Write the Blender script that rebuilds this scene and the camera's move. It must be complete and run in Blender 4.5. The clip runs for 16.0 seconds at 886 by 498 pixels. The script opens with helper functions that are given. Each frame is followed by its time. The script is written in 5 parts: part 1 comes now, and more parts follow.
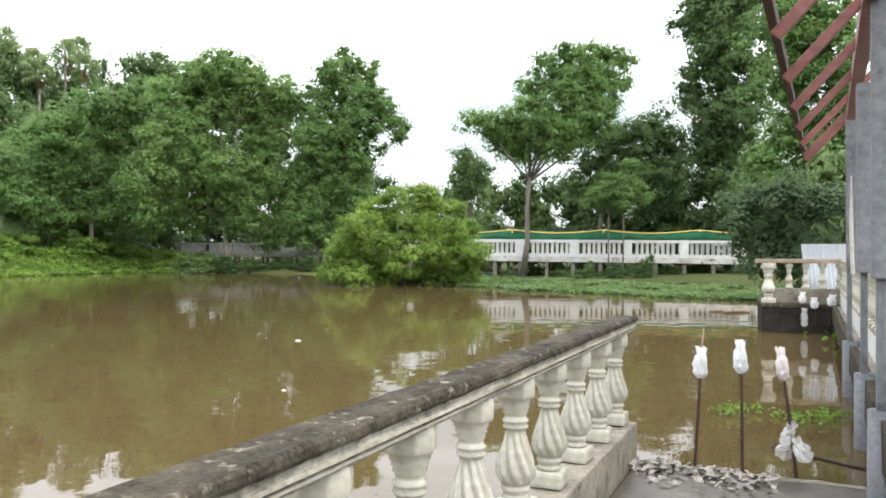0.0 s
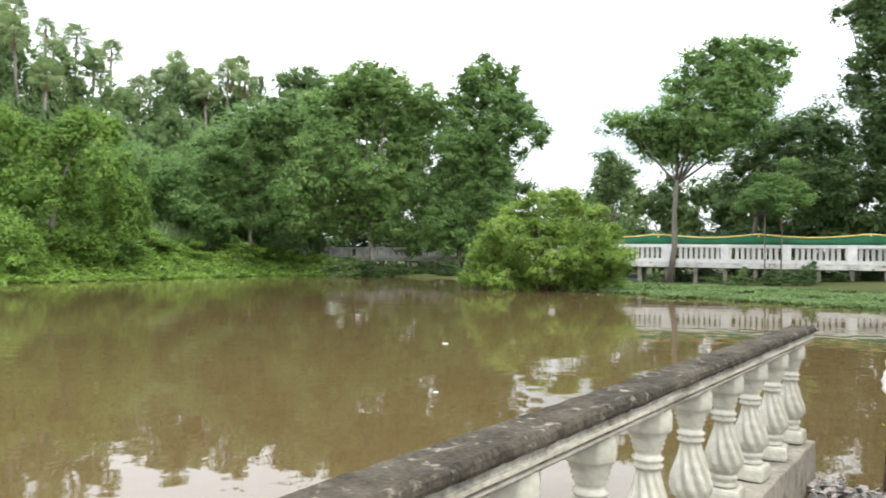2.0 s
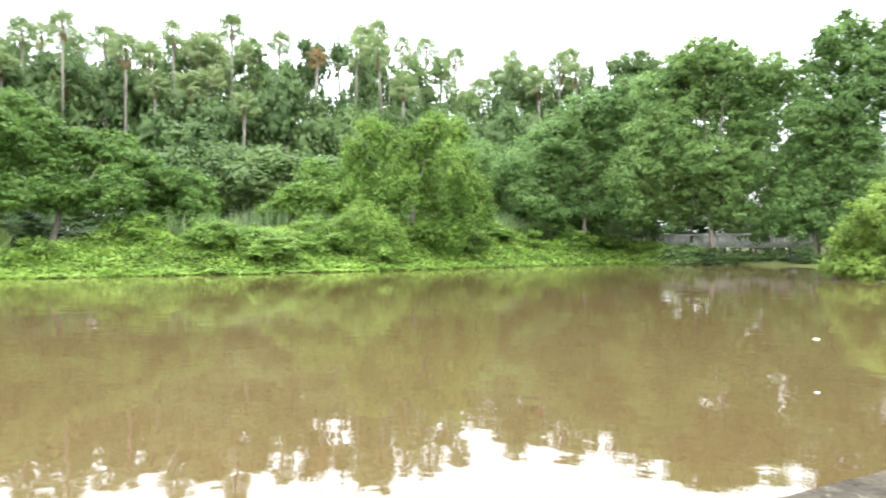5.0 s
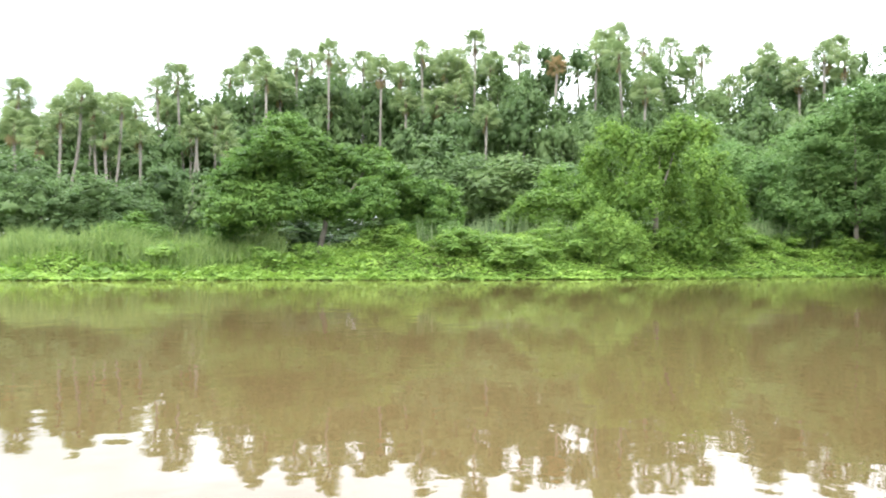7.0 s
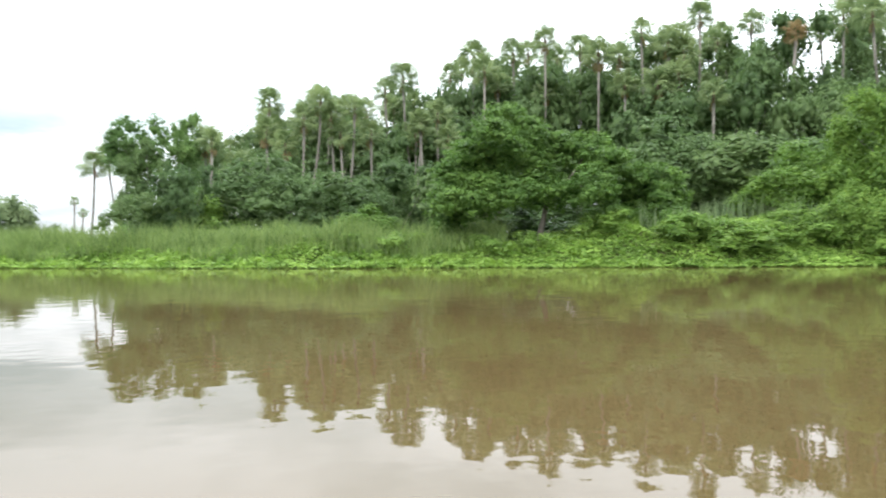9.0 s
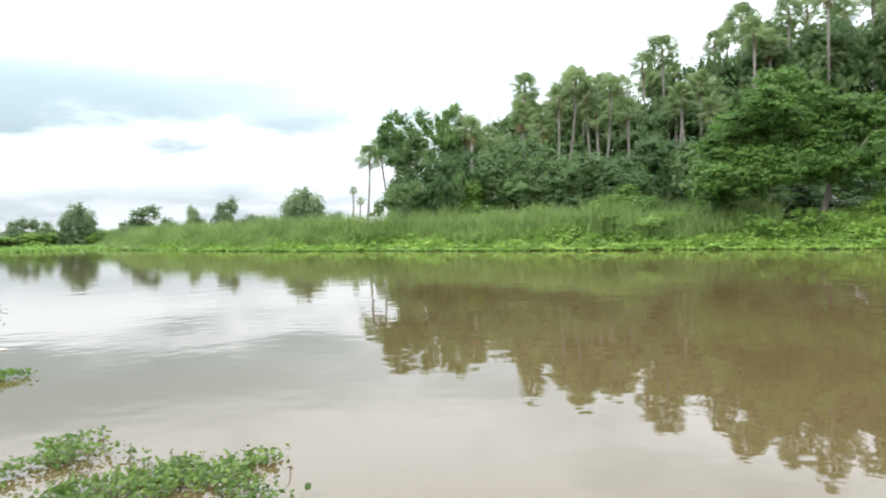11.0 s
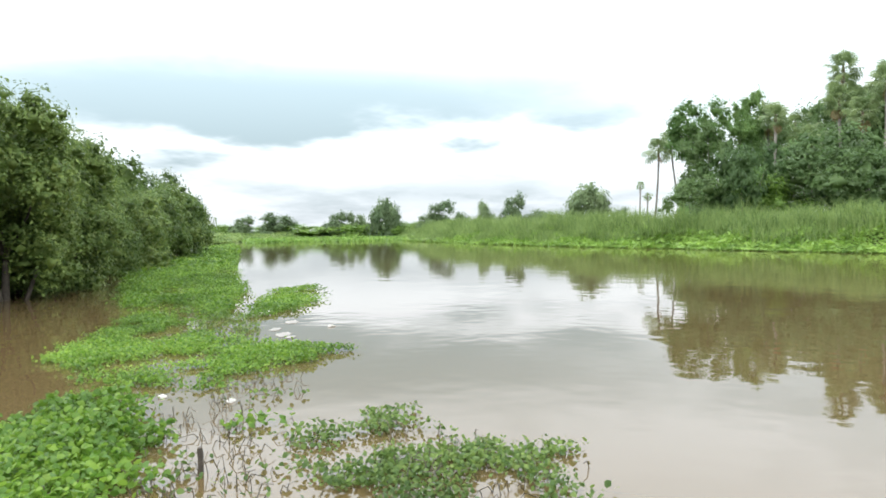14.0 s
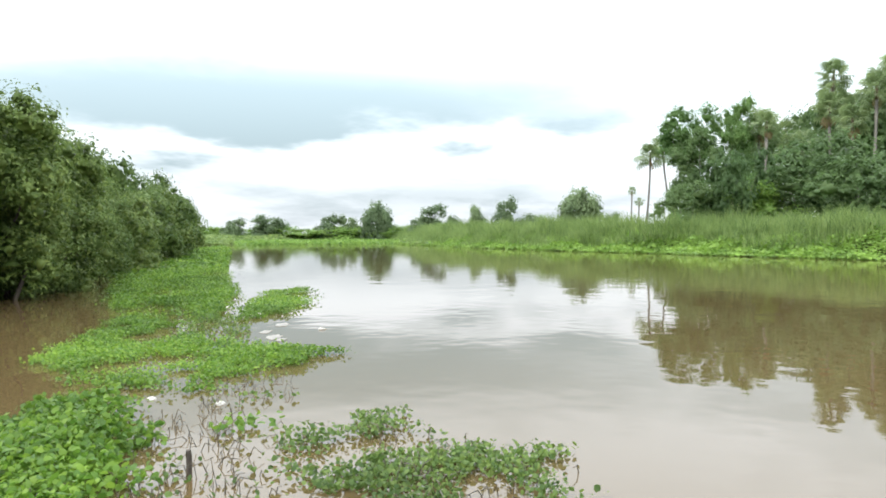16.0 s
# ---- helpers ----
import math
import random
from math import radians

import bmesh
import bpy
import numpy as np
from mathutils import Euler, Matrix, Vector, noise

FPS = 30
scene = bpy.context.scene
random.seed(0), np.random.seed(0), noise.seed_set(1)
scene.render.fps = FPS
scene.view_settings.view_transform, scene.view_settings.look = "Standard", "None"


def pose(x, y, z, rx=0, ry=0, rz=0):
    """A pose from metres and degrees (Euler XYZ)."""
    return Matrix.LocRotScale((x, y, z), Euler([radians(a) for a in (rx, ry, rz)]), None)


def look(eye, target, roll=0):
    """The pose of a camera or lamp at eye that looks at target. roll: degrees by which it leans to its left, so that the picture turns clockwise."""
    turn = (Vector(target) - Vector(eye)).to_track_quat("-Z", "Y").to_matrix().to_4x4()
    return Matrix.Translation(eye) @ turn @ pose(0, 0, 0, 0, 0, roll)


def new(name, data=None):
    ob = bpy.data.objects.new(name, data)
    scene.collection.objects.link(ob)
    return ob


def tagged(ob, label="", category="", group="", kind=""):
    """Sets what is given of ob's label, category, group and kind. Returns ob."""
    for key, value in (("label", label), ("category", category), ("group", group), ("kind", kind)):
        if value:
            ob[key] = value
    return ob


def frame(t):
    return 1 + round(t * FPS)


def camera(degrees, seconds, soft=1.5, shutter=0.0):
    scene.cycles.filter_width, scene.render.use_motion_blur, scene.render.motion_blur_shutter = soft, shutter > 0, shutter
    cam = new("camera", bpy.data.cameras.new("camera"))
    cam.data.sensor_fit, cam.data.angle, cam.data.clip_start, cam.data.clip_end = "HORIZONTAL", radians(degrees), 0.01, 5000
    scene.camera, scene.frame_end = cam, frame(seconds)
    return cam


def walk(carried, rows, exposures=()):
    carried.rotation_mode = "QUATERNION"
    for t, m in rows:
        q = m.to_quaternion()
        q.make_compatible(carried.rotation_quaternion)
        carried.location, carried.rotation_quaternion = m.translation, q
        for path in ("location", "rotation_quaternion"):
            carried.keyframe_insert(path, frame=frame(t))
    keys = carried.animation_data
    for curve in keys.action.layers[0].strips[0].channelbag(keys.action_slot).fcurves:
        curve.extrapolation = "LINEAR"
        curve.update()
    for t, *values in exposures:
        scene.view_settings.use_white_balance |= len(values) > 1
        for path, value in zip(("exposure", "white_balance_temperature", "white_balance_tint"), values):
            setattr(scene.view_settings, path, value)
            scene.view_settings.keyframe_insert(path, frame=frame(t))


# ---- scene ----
cam = camera(62.12, 16.0, soft=1.75, shutter=0.4)


def stand(x, y, yaw, tilt, lean):
    """Camera pose: place, heading to the left of +y, tilt upwards and lean."""
    return pose(x, y, 1.55, 90 + tilt, 0, yaw) @ pose(0, 0, 0, 0, 0, lean)


PATH = [
    (0, -0.000, 0.000, 0.00, 0.36, 0.05),
    (0.5, -0.019, -0.000, 1.44, 0.32, 0.01),
    (1, -0.051, -0.001, 3.85, 0.45, 0.08),
    (1.5, -0.090, -0.004, 6.85, 0.61, -0.26),
    (2, -0.140, -0.012, 10.75, 0.70, 0.27),
    (2.5, -0.181, -0.020, 13.95, 0.57, 0.30),
    (3, -0.230, -0.034, 17.89, 0.32, -0.28),
    (3.5, -0.285, -0.053, 22.50, 0.77, -0.56),
    (4, -0.339, -0.077, 27.13, 0.50, -0.46),
    (4.5, -0.383, -0.101, 31.15, -0.06, 0.02),
    (5, -0.433, -0.134, 36.08, -0.18, -0.45),
    (5.2, -0.452, -0.148, 38.13, -0.16, -0.32),
    (7.3, -0.590, -0.293, 56.57, -0.01, -0.22),
    (7.5, -0.598, -0.305, 58.02, -0.39, -0.43),
    (8, -0.619, -0.342, 62.38, -0.22, -0.37),
    (8.5, -0.636, -0.377, 66.62, -0.45, -0.19),
    (9, -0.651, -0.415, 71.18, -0.43, -0.65),
    (9.5, -0.664, -0.457, 76.31, -0.41, -0.62),
    (9.7, -0.668, -0.474, 78.41, -0.53, -0.41),
    (11.8, -0.675, -0.610, 97.37, -1.42, -0.92),
    (12, -0.674, -0.620, 98.87, -1.37, -0.39),
    (12.5, -0.669, -0.646, 103.24, -1.52, -0.48),
    (13, -0.661, -0.675, 108.49, -1.31, 0.04),
    (13.5, -0.656, -0.691, 111.73, -1.53, -0.26),
    (14, -0.654, -0.695, 112.69, -1.43, -0.47),
    (14.5, -0.653, -0.697, 113.06, -1.02, -0.05),
    (15, -0.655, -0.694, 112.29, -1.26, -0.22),
    (15.5, -0.655, -0.692, 111.91, -1.21, 0.04),
    (16, -0.655, -0.692, 112.05, -1.16, -0.04),
]
walk(cam, [(r[0], stand(*r[1:])) for r in PATH], [(0.0, 0.62, 6450, 11), (2.5, 0.70, 6450, 11), (3.5, 0.98, 6450, 11), (5.0, 1.4, 6400, 11), (7.4, 1.24, 6400, 9), (8.2, 1.05, 6400, 9), (9.0, 0.66, 6350, 8), (12.0, 0.52, 6300, 8), (16.0, 0.52, 6300, 8)])

# ---- sky and light ----
SUN_EL, SUN_AZ = radians(56), radians(128)
world = bpy.data.worlds.new("overcast_sky")
scene.world = world
world.use_nodes = True
wn, wl = world.node_tree.nodes, world.node_tree.links
wn.clear()


def wnode(kind, **settings):
    n = wn.new(kind)
    for key, value in settings.items():
        n.inputs[key].default_value = value
    return n


def wmath(op, a, b=None):
    n = wn.new("ShaderNodeMath")
    n.operation = op
    for i, v in enumerate((a, b)):
        if v is None:
            continue
        if isinstance(v, (int, float)):
            n.inputs[i].default_value = v
        else:
            wl.new(v, n.inputs[i])
    return n.outputs[0]


sky = wn.new("ShaderNodeTexSky")
sky.sky_type = "NISHITA"
sky.sun_disc = False
sky.sun_elevation, sky.sun_rotation = SUN_EL, SUN_AZ
sky.dust_density = 3.0
coord = wn.new("ShaderNodeTexCoord")
split = wn.new("ShaderNodeSeparateXYZ")
wl.new(coord.outputs["Generated"], split.inputs[0])
sx, sy, sz = split.outputs
az = wmath("ARCTAN2", wmath("MULTIPLY", sx, -1.0), sy)
el = wmath("ARCSINE", sz)
lift = wmath("ADD", wmath("MAXIMUM", sz, 0.0), 0.16)
flow = wn.new("ShaderNodeCombineXYZ")
wl.new(wmath("DIVIDE", sx, lift), flow.inputs[0])
wl.new(wmath("DIVIDE", sy, lift), flow.inputs[1])
puffs = wnode("ShaderNodeTexNoise", Scale=0.9, Detail=5.0, Roughness=0.55)
wl.new(flow.outputs[0], puffs.inputs["Vector"])
# a rain cloud low over the river, ragged by the same noise
wob = wmath("MULTIPLY", wmath("SUBTRACT", puffs.outputs["Fac"], 0.5), 0.5)
ca = wmath("DIVIDE", wmath("ADD", wmath("SUBTRACT", az, radians(125)), wob), radians(26))
rise = wmath("ADD", wmath("SUBTRACT", el, radians(8.7)), wmath("MULTIPLY", wob, 0.34))
ce = wmath("MAXIMUM", wmath("DIVIDE", rise, radians(4.2)), wmath("DIVIDE", rise, radians(-1.5)))
dist2 = wmath("ADD", wmath("MULTIPLY", ca, ca), wmath("MULTIPLY", ce, ce))
cloud = wmath("POWER", 2.718, wmath("MULTIPLY", dist2, -1.0))
ca2 = wmath("DIVIDE", wmath("SUBTRACT", az, radians(112)), radians(13))
ce2 = wmath("DIVIDE", wmath("ADD", wmath("SUBTRACT", el, radians(3.0)), wmath("MULTIPLY", wob, 0.1)), radians(1.1))
cloud2 = wmath("POWER", 2.718, wmath("MULTIPLY", wmath("ADD", wmath("MULTIPLY", ca2, ca2), wmath("MULTIPLY", ce2, ce2)), -1.0))
ca3 = wmath("DIVIDE", wmath("ADD", wmath("ADD", az, radians(8)), wob), radians(12))
ce3 = wmath("DIVIDE", wmath("ADD", wmath("SUBTRACT", el, radians(10.3)), wmath("MULTIPLY", wob, 0.2)), radians(3.4))
cloud3 = wmath("POWER", 2.718, wmath("MULTIPLY", wmath("ADD", wmath("MULTIPLY", ca3, ca3), wmath("MULTIPLY", ce3, ce3)), -1.0))
cloud2 = wmath("ADD", wmath("MULTIPLY", cloud2, 0.5), wmath("MULTIPLY", cloud3, 1.3))
rag = wn.new("ShaderNodeValToRGB")
rag.color_ramp.elements[0].position, rag.color_ramp.elements[1].position = 0.50, 0.72
wl.new(puffs.outputs["Fac"], rag.inputs[0])
blue = wmath("MINIMUM", wmath("ADD", wmath("ADD", wmath("MULTIPLY", cloud, wmath("ADD", 0.85, wmath("MULTIPLY", puffs.outputs["Fac"], 0.7))), wmath("MULTIPLY", cloud2, 0.55)), wmath("MULTIPLY", rag.outputs[0], 0.36)), 1.0)
blue = wmath("SUBTRACT", 1.0, wmath("POWER", wmath("SUBTRACT", 1.0, blue), 2.2))
tone = wn.new("ShaderNodeMix")
tone.data_type = "RGBA"
tone.inputs["A"].default_value = (1.75, 1.80, 1.87, 1)
tone.inputs["B"].default_value = (0.605, 0.74, 0.785, 1)
wl.new(blue, tone.inputs["Factor"])
veil = wn.new("ShaderNodeMix")
veil.data_type, veil.blend_type = "RGBA", "ADD"
veil.inputs["Factor"].default_value = 0.02
wl.new(tone.outputs["Result"], veil.inputs["A"])
wl.new(sky.outputs[0], veil.inputs["B"])
back = wnode("ShaderNodeBackground", Strength=1.0)
wl.new(veil.outputs["Result"], back.inputs["Color"])
# an overcast sky is brighter overhead than at the horizon
wl.new(wmath("MULTIPLY", wmath("ADD", 0.66, wmath("MULTIPLY", wmath("MINIMUM", wmath("MAXIMUM", sz, 0.0), 0.42), 4.1)), 0.55), back.inputs["Strength"])
wl.new(back.outputs[0], wn.new("ShaderNodeOutputWorld").inputs["Surface"])

sun = new("sun", bpy.data.lights.new("sun", "SUN"))
sun.data.energy, sun.data.angle, sun.data.color = 1.5, radians(40), (1.0, 0.95, 0.86)
sun.matrix_world = look((0, 0, 60), (-math.sin(SUN_AZ) * math.cos(SUN_EL) * 50, -math.cos(SUN_AZ) * math.cos(SUN_EL) * 50, 60 - math.sin(SUN_EL) * 50))

# ---- materials ----


def material(name, dark, light, rough=0.85, scale=1.0, fine=12.0, bump=0.3, metal=0.0, vary=0.0, island=0.0, glow=0.0, spec=0.5, stain=None):
    """Two-scale noise between a dark and a light colour, with relief; vary: per object, island: per loose piece; glow: light let through leaves."""
    m = bpy.data.materials.new(name)
    m.use_nodes = True
    n, l = m.node_tree.nodes, m.node_tree.links
    bsdf = n["Principled BSDF"]
    bsdf.inputs["Roughness"].default_value = rough
    bsdf.inputs["Metallic"].default_value = metal
    bsdf.inputs["Specular IOR Level"].default_value = spec
    tc = n.new("ShaderNodeTexCoord")
    big, small = n.new("ShaderNodeTexNoise"), n.new("ShaderNodeTexNoise")
    big.inputs["Scale"].default_value, small.inputs["Scale"].default_value = scale, fine
    big.inputs["Detail"].default_value, small.inputs["Detail"].default_value = 4.0, 6.0
    for t in (big, small):
        l.new(tc.outputs["Object"], t.inputs["Vector"])
    mixv = n.new("ShaderNodeMath")
    mixv.operation = "MULTIPLY_ADD"
    mixv.inputs[1].default_value = 0.45
    l.new(small.outputs["Fac"], mixv.inputs[0])
    half = n.new("ShaderNodeMath")
    half.operation = "MULTIPLY"
    half.inputs[1].default_value = 0.6
    l.new(big.outputs["Fac"], half.inputs[0])
    l.new(half.outputs[0], mixv.inputs[2])
    ramp = n.new("ShaderNodeValToRGB")
    ramp.color_ramp.elements[0].position, ramp.color_ramp.elements[1].position = 0.36, 0.68
    ramp.color_ramp.elements[0].color, ramp.color_ramp.elements[1].color = (*dark, 1), (*light, 1)
    l.new(mixv.outputs[0], ramp.inputs[0])
    col = ramp.outputs[0]
    if stain:
        spots = n.new("ShaderNodeTexNoise")
        spots.inputs["Scale"].default_value, spots.inputs["Detail"].default_value = scale * 2.3, 7.0
        spots.inputs["Roughness"].default_value = 0.7
        l.new(tc.outputs["Object"], spots.inputs["Vector"])
        cut = n.new("ShaderNodeValToRGB")
        cut.color_ramp.elements[0].position, cut.color_ramp.elements[1].position = stain[1], stain[1] + 0.14
        l.new(spots.outputs["Fac"], cut.inputs[0])
        over = n.new("ShaderNodeMix")
        over.data_type = "RGBA"
        over.inputs["B"].default_value = (*stain[0], 1)
        l.new(cut.outputs[0], over.inputs["Factor"])
        l.new(col, over.inputs["A"])
        col = over.outputs["Result"]
    for amount, kind in ((vary, "object"), (island, "island")):
        if not amount:
            continue
        src = n.new("ShaderNodeObjectInfo") if kind == "object" else n.new("ShaderNodeNewGeometry")
        val = n.new("ShaderNodeMapRange")
        val.inputs["To Min"].default_value, val.inputs["To Max"].default_value = 1 - amount, 1 + amount
        l.new(src.outputs["Random" if kind == "object" else "Random Per Island"], val.inputs["Value"])
        hue = n.new("ShaderNodeMapRange")
        hue.inputs["To Min"].default_value, hue.inputs["To Max"].default_value = 0.5 + amount * 0.05, 0.5 - amount * 0.05
        l.new(src.outputs["Random" if kind == "object" else "Random Per Island"], hue.inputs["Value"])
        hsv = n.new("ShaderNodeHueSaturation")
        l.new(val.outputs[0], hsv.inputs["Value"])
        l.new(hue.outputs[0], hsv.inputs["Hue"])
        l.new(col, hsv.inputs["Color"])
        col = hsv.outputs[0]
    l.new(col, bsdf.inputs["Base Color"])
    if bump:
        b = n.new("ShaderNodeBump")
        b.inputs["Strength"].default_value, b.inputs["Distance"].default_value = bump, 0.02
        l.new(mixv.outputs[0], b.inputs["Height"])
        l.new(b.outputs[0], bsdf.inputs["Normal"])
    if glow:
        thin = n.new("ShaderNodeBsdfTranslucent")
        l.new(col, thin.inputs["Color"])
        mix = n.new("ShaderNodeMixShader")
        mix.inputs[0].default_value = glow
        l.new(bsdf.outputs[0], mix.inputs[1])
        l.new(thin.outputs[0], mix.inputs[2])
        l.new(mix.outputs[0], n["Material Output"].inputs["Surface"])
    return m


def foliage(name, dark, light, vary=0.2, island=0.16, glow=0.48, rough=0.5):
    return material(name, dark, light, rough=rough, scale=0.35, fine=1.5, bump=0.0, vary=vary, island=island, glow=glow, spec=0.25)


LEAF_MID = foliage("leaf_mid", (0.09, 0.17, 0.047), (0.205, 0.325, 0.102), glow=0.54, vary=0.1)
LEAF_DARK = foliage("leaf_dark", (0.074, 0.13, 0.043), (0.172, 0.255, 0.093), glow=0.54)
LEAF_LIGHT = foliage("leaf_light", (0.1, 0.172, 0.026), (0.232, 0.345, 0.066))
LEAF_VINE = foliage("leaf_vine", (0.076, 0.152, 0.024), (0.185, 0.305, 0.054))
LEAF_SPREAD = foliage("leaf_spreading", (0.052, 0.114, 0.019), (0.138, 0.238, 0.047))
LEAF_CREEP = foliage("leaf_creeper", (0.098, 0.182, 0.032), (0.262, 0.405, 0.085), vary=0.1)
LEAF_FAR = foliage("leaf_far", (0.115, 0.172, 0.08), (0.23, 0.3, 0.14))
LEAF_BUSH = foliage("leaf_greyish", (0.058, 0.100, 0.042), (0.140, 0.205, 0.092))
LEAF_PALM = foliage("leaf_palm", (0.115, 0.168, 0.062), (0.285, 0.36, 0.152), island=0.25, rough=0.35)
LEAF_DEAD = foliage("leaf_dead", (0.16, 0.115, 0.05), (0.31, 0.225, 0.105))
LEAF_MANG = foliage("leaf_waterside", (0.07, 0.118, 0.026), (0.185, 0.26, 0.066), glow=0.42, island=0.28)
LEAF_HYA = foliage("leaf_hyacinth", (0.055, 0.118, 0.014), (0.178, 0.305, 0.042), vary=0.0, island=0.32, rough=0.35)
LEAF_WEED = foliage("leaf_waterweed", (0.058, 0.102, 0.022), (0.165, 0.25, 0.062), vary=0.0, island=0.35, rough=0.45)
REED = foliage("reed_blade", (0.112, 0.172, 0.046), (0.222, 0.305, 0.098), vary=0.0, island=0.25)
STEM = material("wet_stem", (0.03, 0.024, 0.014), (0.085, 0.065, 0.034), rough=0.5, fine=30)
BARK = material("bark", (0.075, 0.064, 0.05), (0.19, 0.168, 0.135), scale=1.2, fine=14, bump=0.6, vary=0.2)
WETBARK = material("wet_bark", (0.028, 0.022, 0.016), (0.095, 0.076, 0.056), scale=1.5, fine=16, bump=0.6)
PALM_BARK = material("palm_bark", (0.095, 0.085, 0.07), (0.225, 0.205, 0.175), scale=0.9, fine=9, bump=0.5, vary=0.15)
PALM_FIBRE = material("palm_fibre", (0.055, 0.038, 0.022), (0.15, 0.105, 0.065), scale=2, fine=16, bump=0.5)
SOIL = material("bank_soil", (0.035, 0.045, 0.018), (0.08, 0.09, 0.032), scale=0.15, fine=2.5, bump=0.6, spec=0.05)
WHITE = material("old_white_paint", (0.46, 0.455, 0.43), (0.68, 0.675, 0.65), rough=0.42, scale=2.2, fine=22, bump=0.15, vary=0.06, stain=((0.25, 0.21, 0.16), 0.62))
DIRTYWHITE = material("stained_white_paint", (0.34, 0.325, 0.295), (0.6, 0.585, 0.55), rough=0.7, scale=1.6, fine=18, bump=0.2, stain=((0.10, 0.065, 0.04), 0.52))
GLAZE = material("white_glazed_concrete", (0.3, 0.288, 0.232), (0.485, 0.468, 0.385), rough=0.16, scale=5, fine=30, bump=0.1, vary=0.06, stain=((0.25, 0.225, 0.165), 0.59))
MOSSY = material("mossy_concrete", (0.016, 0.0135, 0.01), (0.078, 0.068, 0.05), rough=0.95, scale=7, fine=70, bump=0.6, spec=0.1, stain=((0.26, 0.24, 0.19), 0.58))
CONCRETE = material("raw_concrete", (0.105, 0.094, 0.072), (0.25, 0.228, 0.182), rough=0.9, scale=2.5, fine=26, bump=0.5, spec=0.25, stain=((0.045, 0.039, 0.028), 0.555))
GREY = material("grey_pillar", (0.085, 0.09, 0.098), (0.20, 0.205, 0.215), rough=0.85, scale=2.2, fine=22, bump=0.4, stain=((0.055, 0.056, 0.058), 0.56))
BLACK = material("tarred_concrete", (0.012, 0.011, 0.010), (0.045, 0.040, 0.032), rough=0.9, scale=4, fine=30, bump=0.8, spec=0.1, stain=((0.09, 0.08, 0.065), 0.6))
WETSLAB = material("wet_slab", (0.026, 0.022, 0.017), (0.085, 0.072, 0.054), rough=0.38, spec=0.4, scale=3.5, fine=24, bump=0.6, stain=((0.17, 0.15, 0.12), 0.62))
RED = material("red_oxide_steel", (0.115, 0.034, 0.025), (0.215, 0.080, 0.060), rough=0.5, scale=2.5, fine=20, bump=0.1, vary=0.12)
DARKSTEEL = material("rusty_steel", (0.02, 0.009, 0.007), (0.062, 0.026, 0.018), rough=0.7, scale=6, fine=40, bump=0.3)
BAG = material("white_plastic_bag", (0.62, 0.62, 0.62), (0.85, 0.85, 0.85), rough=0.35, scale=9, fine=40, bump=0.5, glow=0.35)
PINKBAG = material("pinkish_plastic_wrap", (0.62, 0.55, 0.52), (0.84, 0.78, 0.75), rough=0.35, scale=9, fine=40, bump=0.5, glow=0.3)
CLOTH = material("green_net", (0.012, 0.10, 0.045), (0.03, 0.20, 0.09), rough=0.8, scale=1.5, fine=18, bump=0.4)
ROPE = material("yellow_edging", (0.45, 0.33, 0.08), (0.66, 0.52, 0.17), rough=0.7, scale=2, fine=20)
PIPE = material("blue_pipe", (0.03, 0.10, 0.28), (0.06, 0.18, 0.42), rough=0.4, scale=2, fine=12, bump=0.0)
RAILSIDE = material("weathered_white_moulding", (0.10, 0.092, 0.072), (0.36, 0.34, 0.285), rough=0.85, scale=4, fine=45, bump=0.5, spec=0.2, stain=((0.04, 0.036, 0.028), 0.55))
TRIM = material("cream_edge", (0.15, 0.132, 0.095), (0.43, 0.40, 0.32), rough=0.8, scale=3, fine=30, bump=0.4)
# near-white and partly see-through to light, to brighten the sheet's less lit side
SHEET = material("pale_brightened_sheet", (0.80, 0.83, 0.86), (0.90, 0.92, 0.94), rough=0.45, scale=1.2, fine=14, bump=0.1, glow=0.4)
WOOD = material("weathered_wood", (0.16, 0.12, 0.08), (0.34, 0.27, 0.19), rough=0.85, scale=3, fine=30, bump=0.4)
FOAM = material("pale_litter", (0.3, 0.28, 0.25), (0.58, 0.555, 0.5), rough=0.7, scale=8, fine=40)
SCUM = material("grey_scum", (0.12, 0.112, 0.095), (0.24, 0.225, 0.195), rough=0.6, scale=5, fine=30)
CLEARBAG = material("clear_plastic", (0.65, 0.66, 0.66), (0.85, 0.86, 0.86), rough=0.2, scale=9, fine=40, bump=0.6)
_n, _l = CLEARBAG.node_tree.nodes, CLEARBAG.node_tree.links
_mix, _see = _n.new("ShaderNodeMixShader"), _n.new("ShaderNodeBsdfTransparent")
_mix.inputs[0].default_value = 0.62
_l.new(_n["Principled BSDF"].outputs[0], _mix.inputs[1])
_l.new(_see.outputs[0], _mix.inputs[2])
_l.new(_mix.outputs[0], _n["Material Output"].inputs["Surface"])
STRAW = material("drift_litter", (0.05, 0.04, 0.03), (0.3, 0.275, 0.24), rough=0.6, scale=9, fine=50, island=0.6)

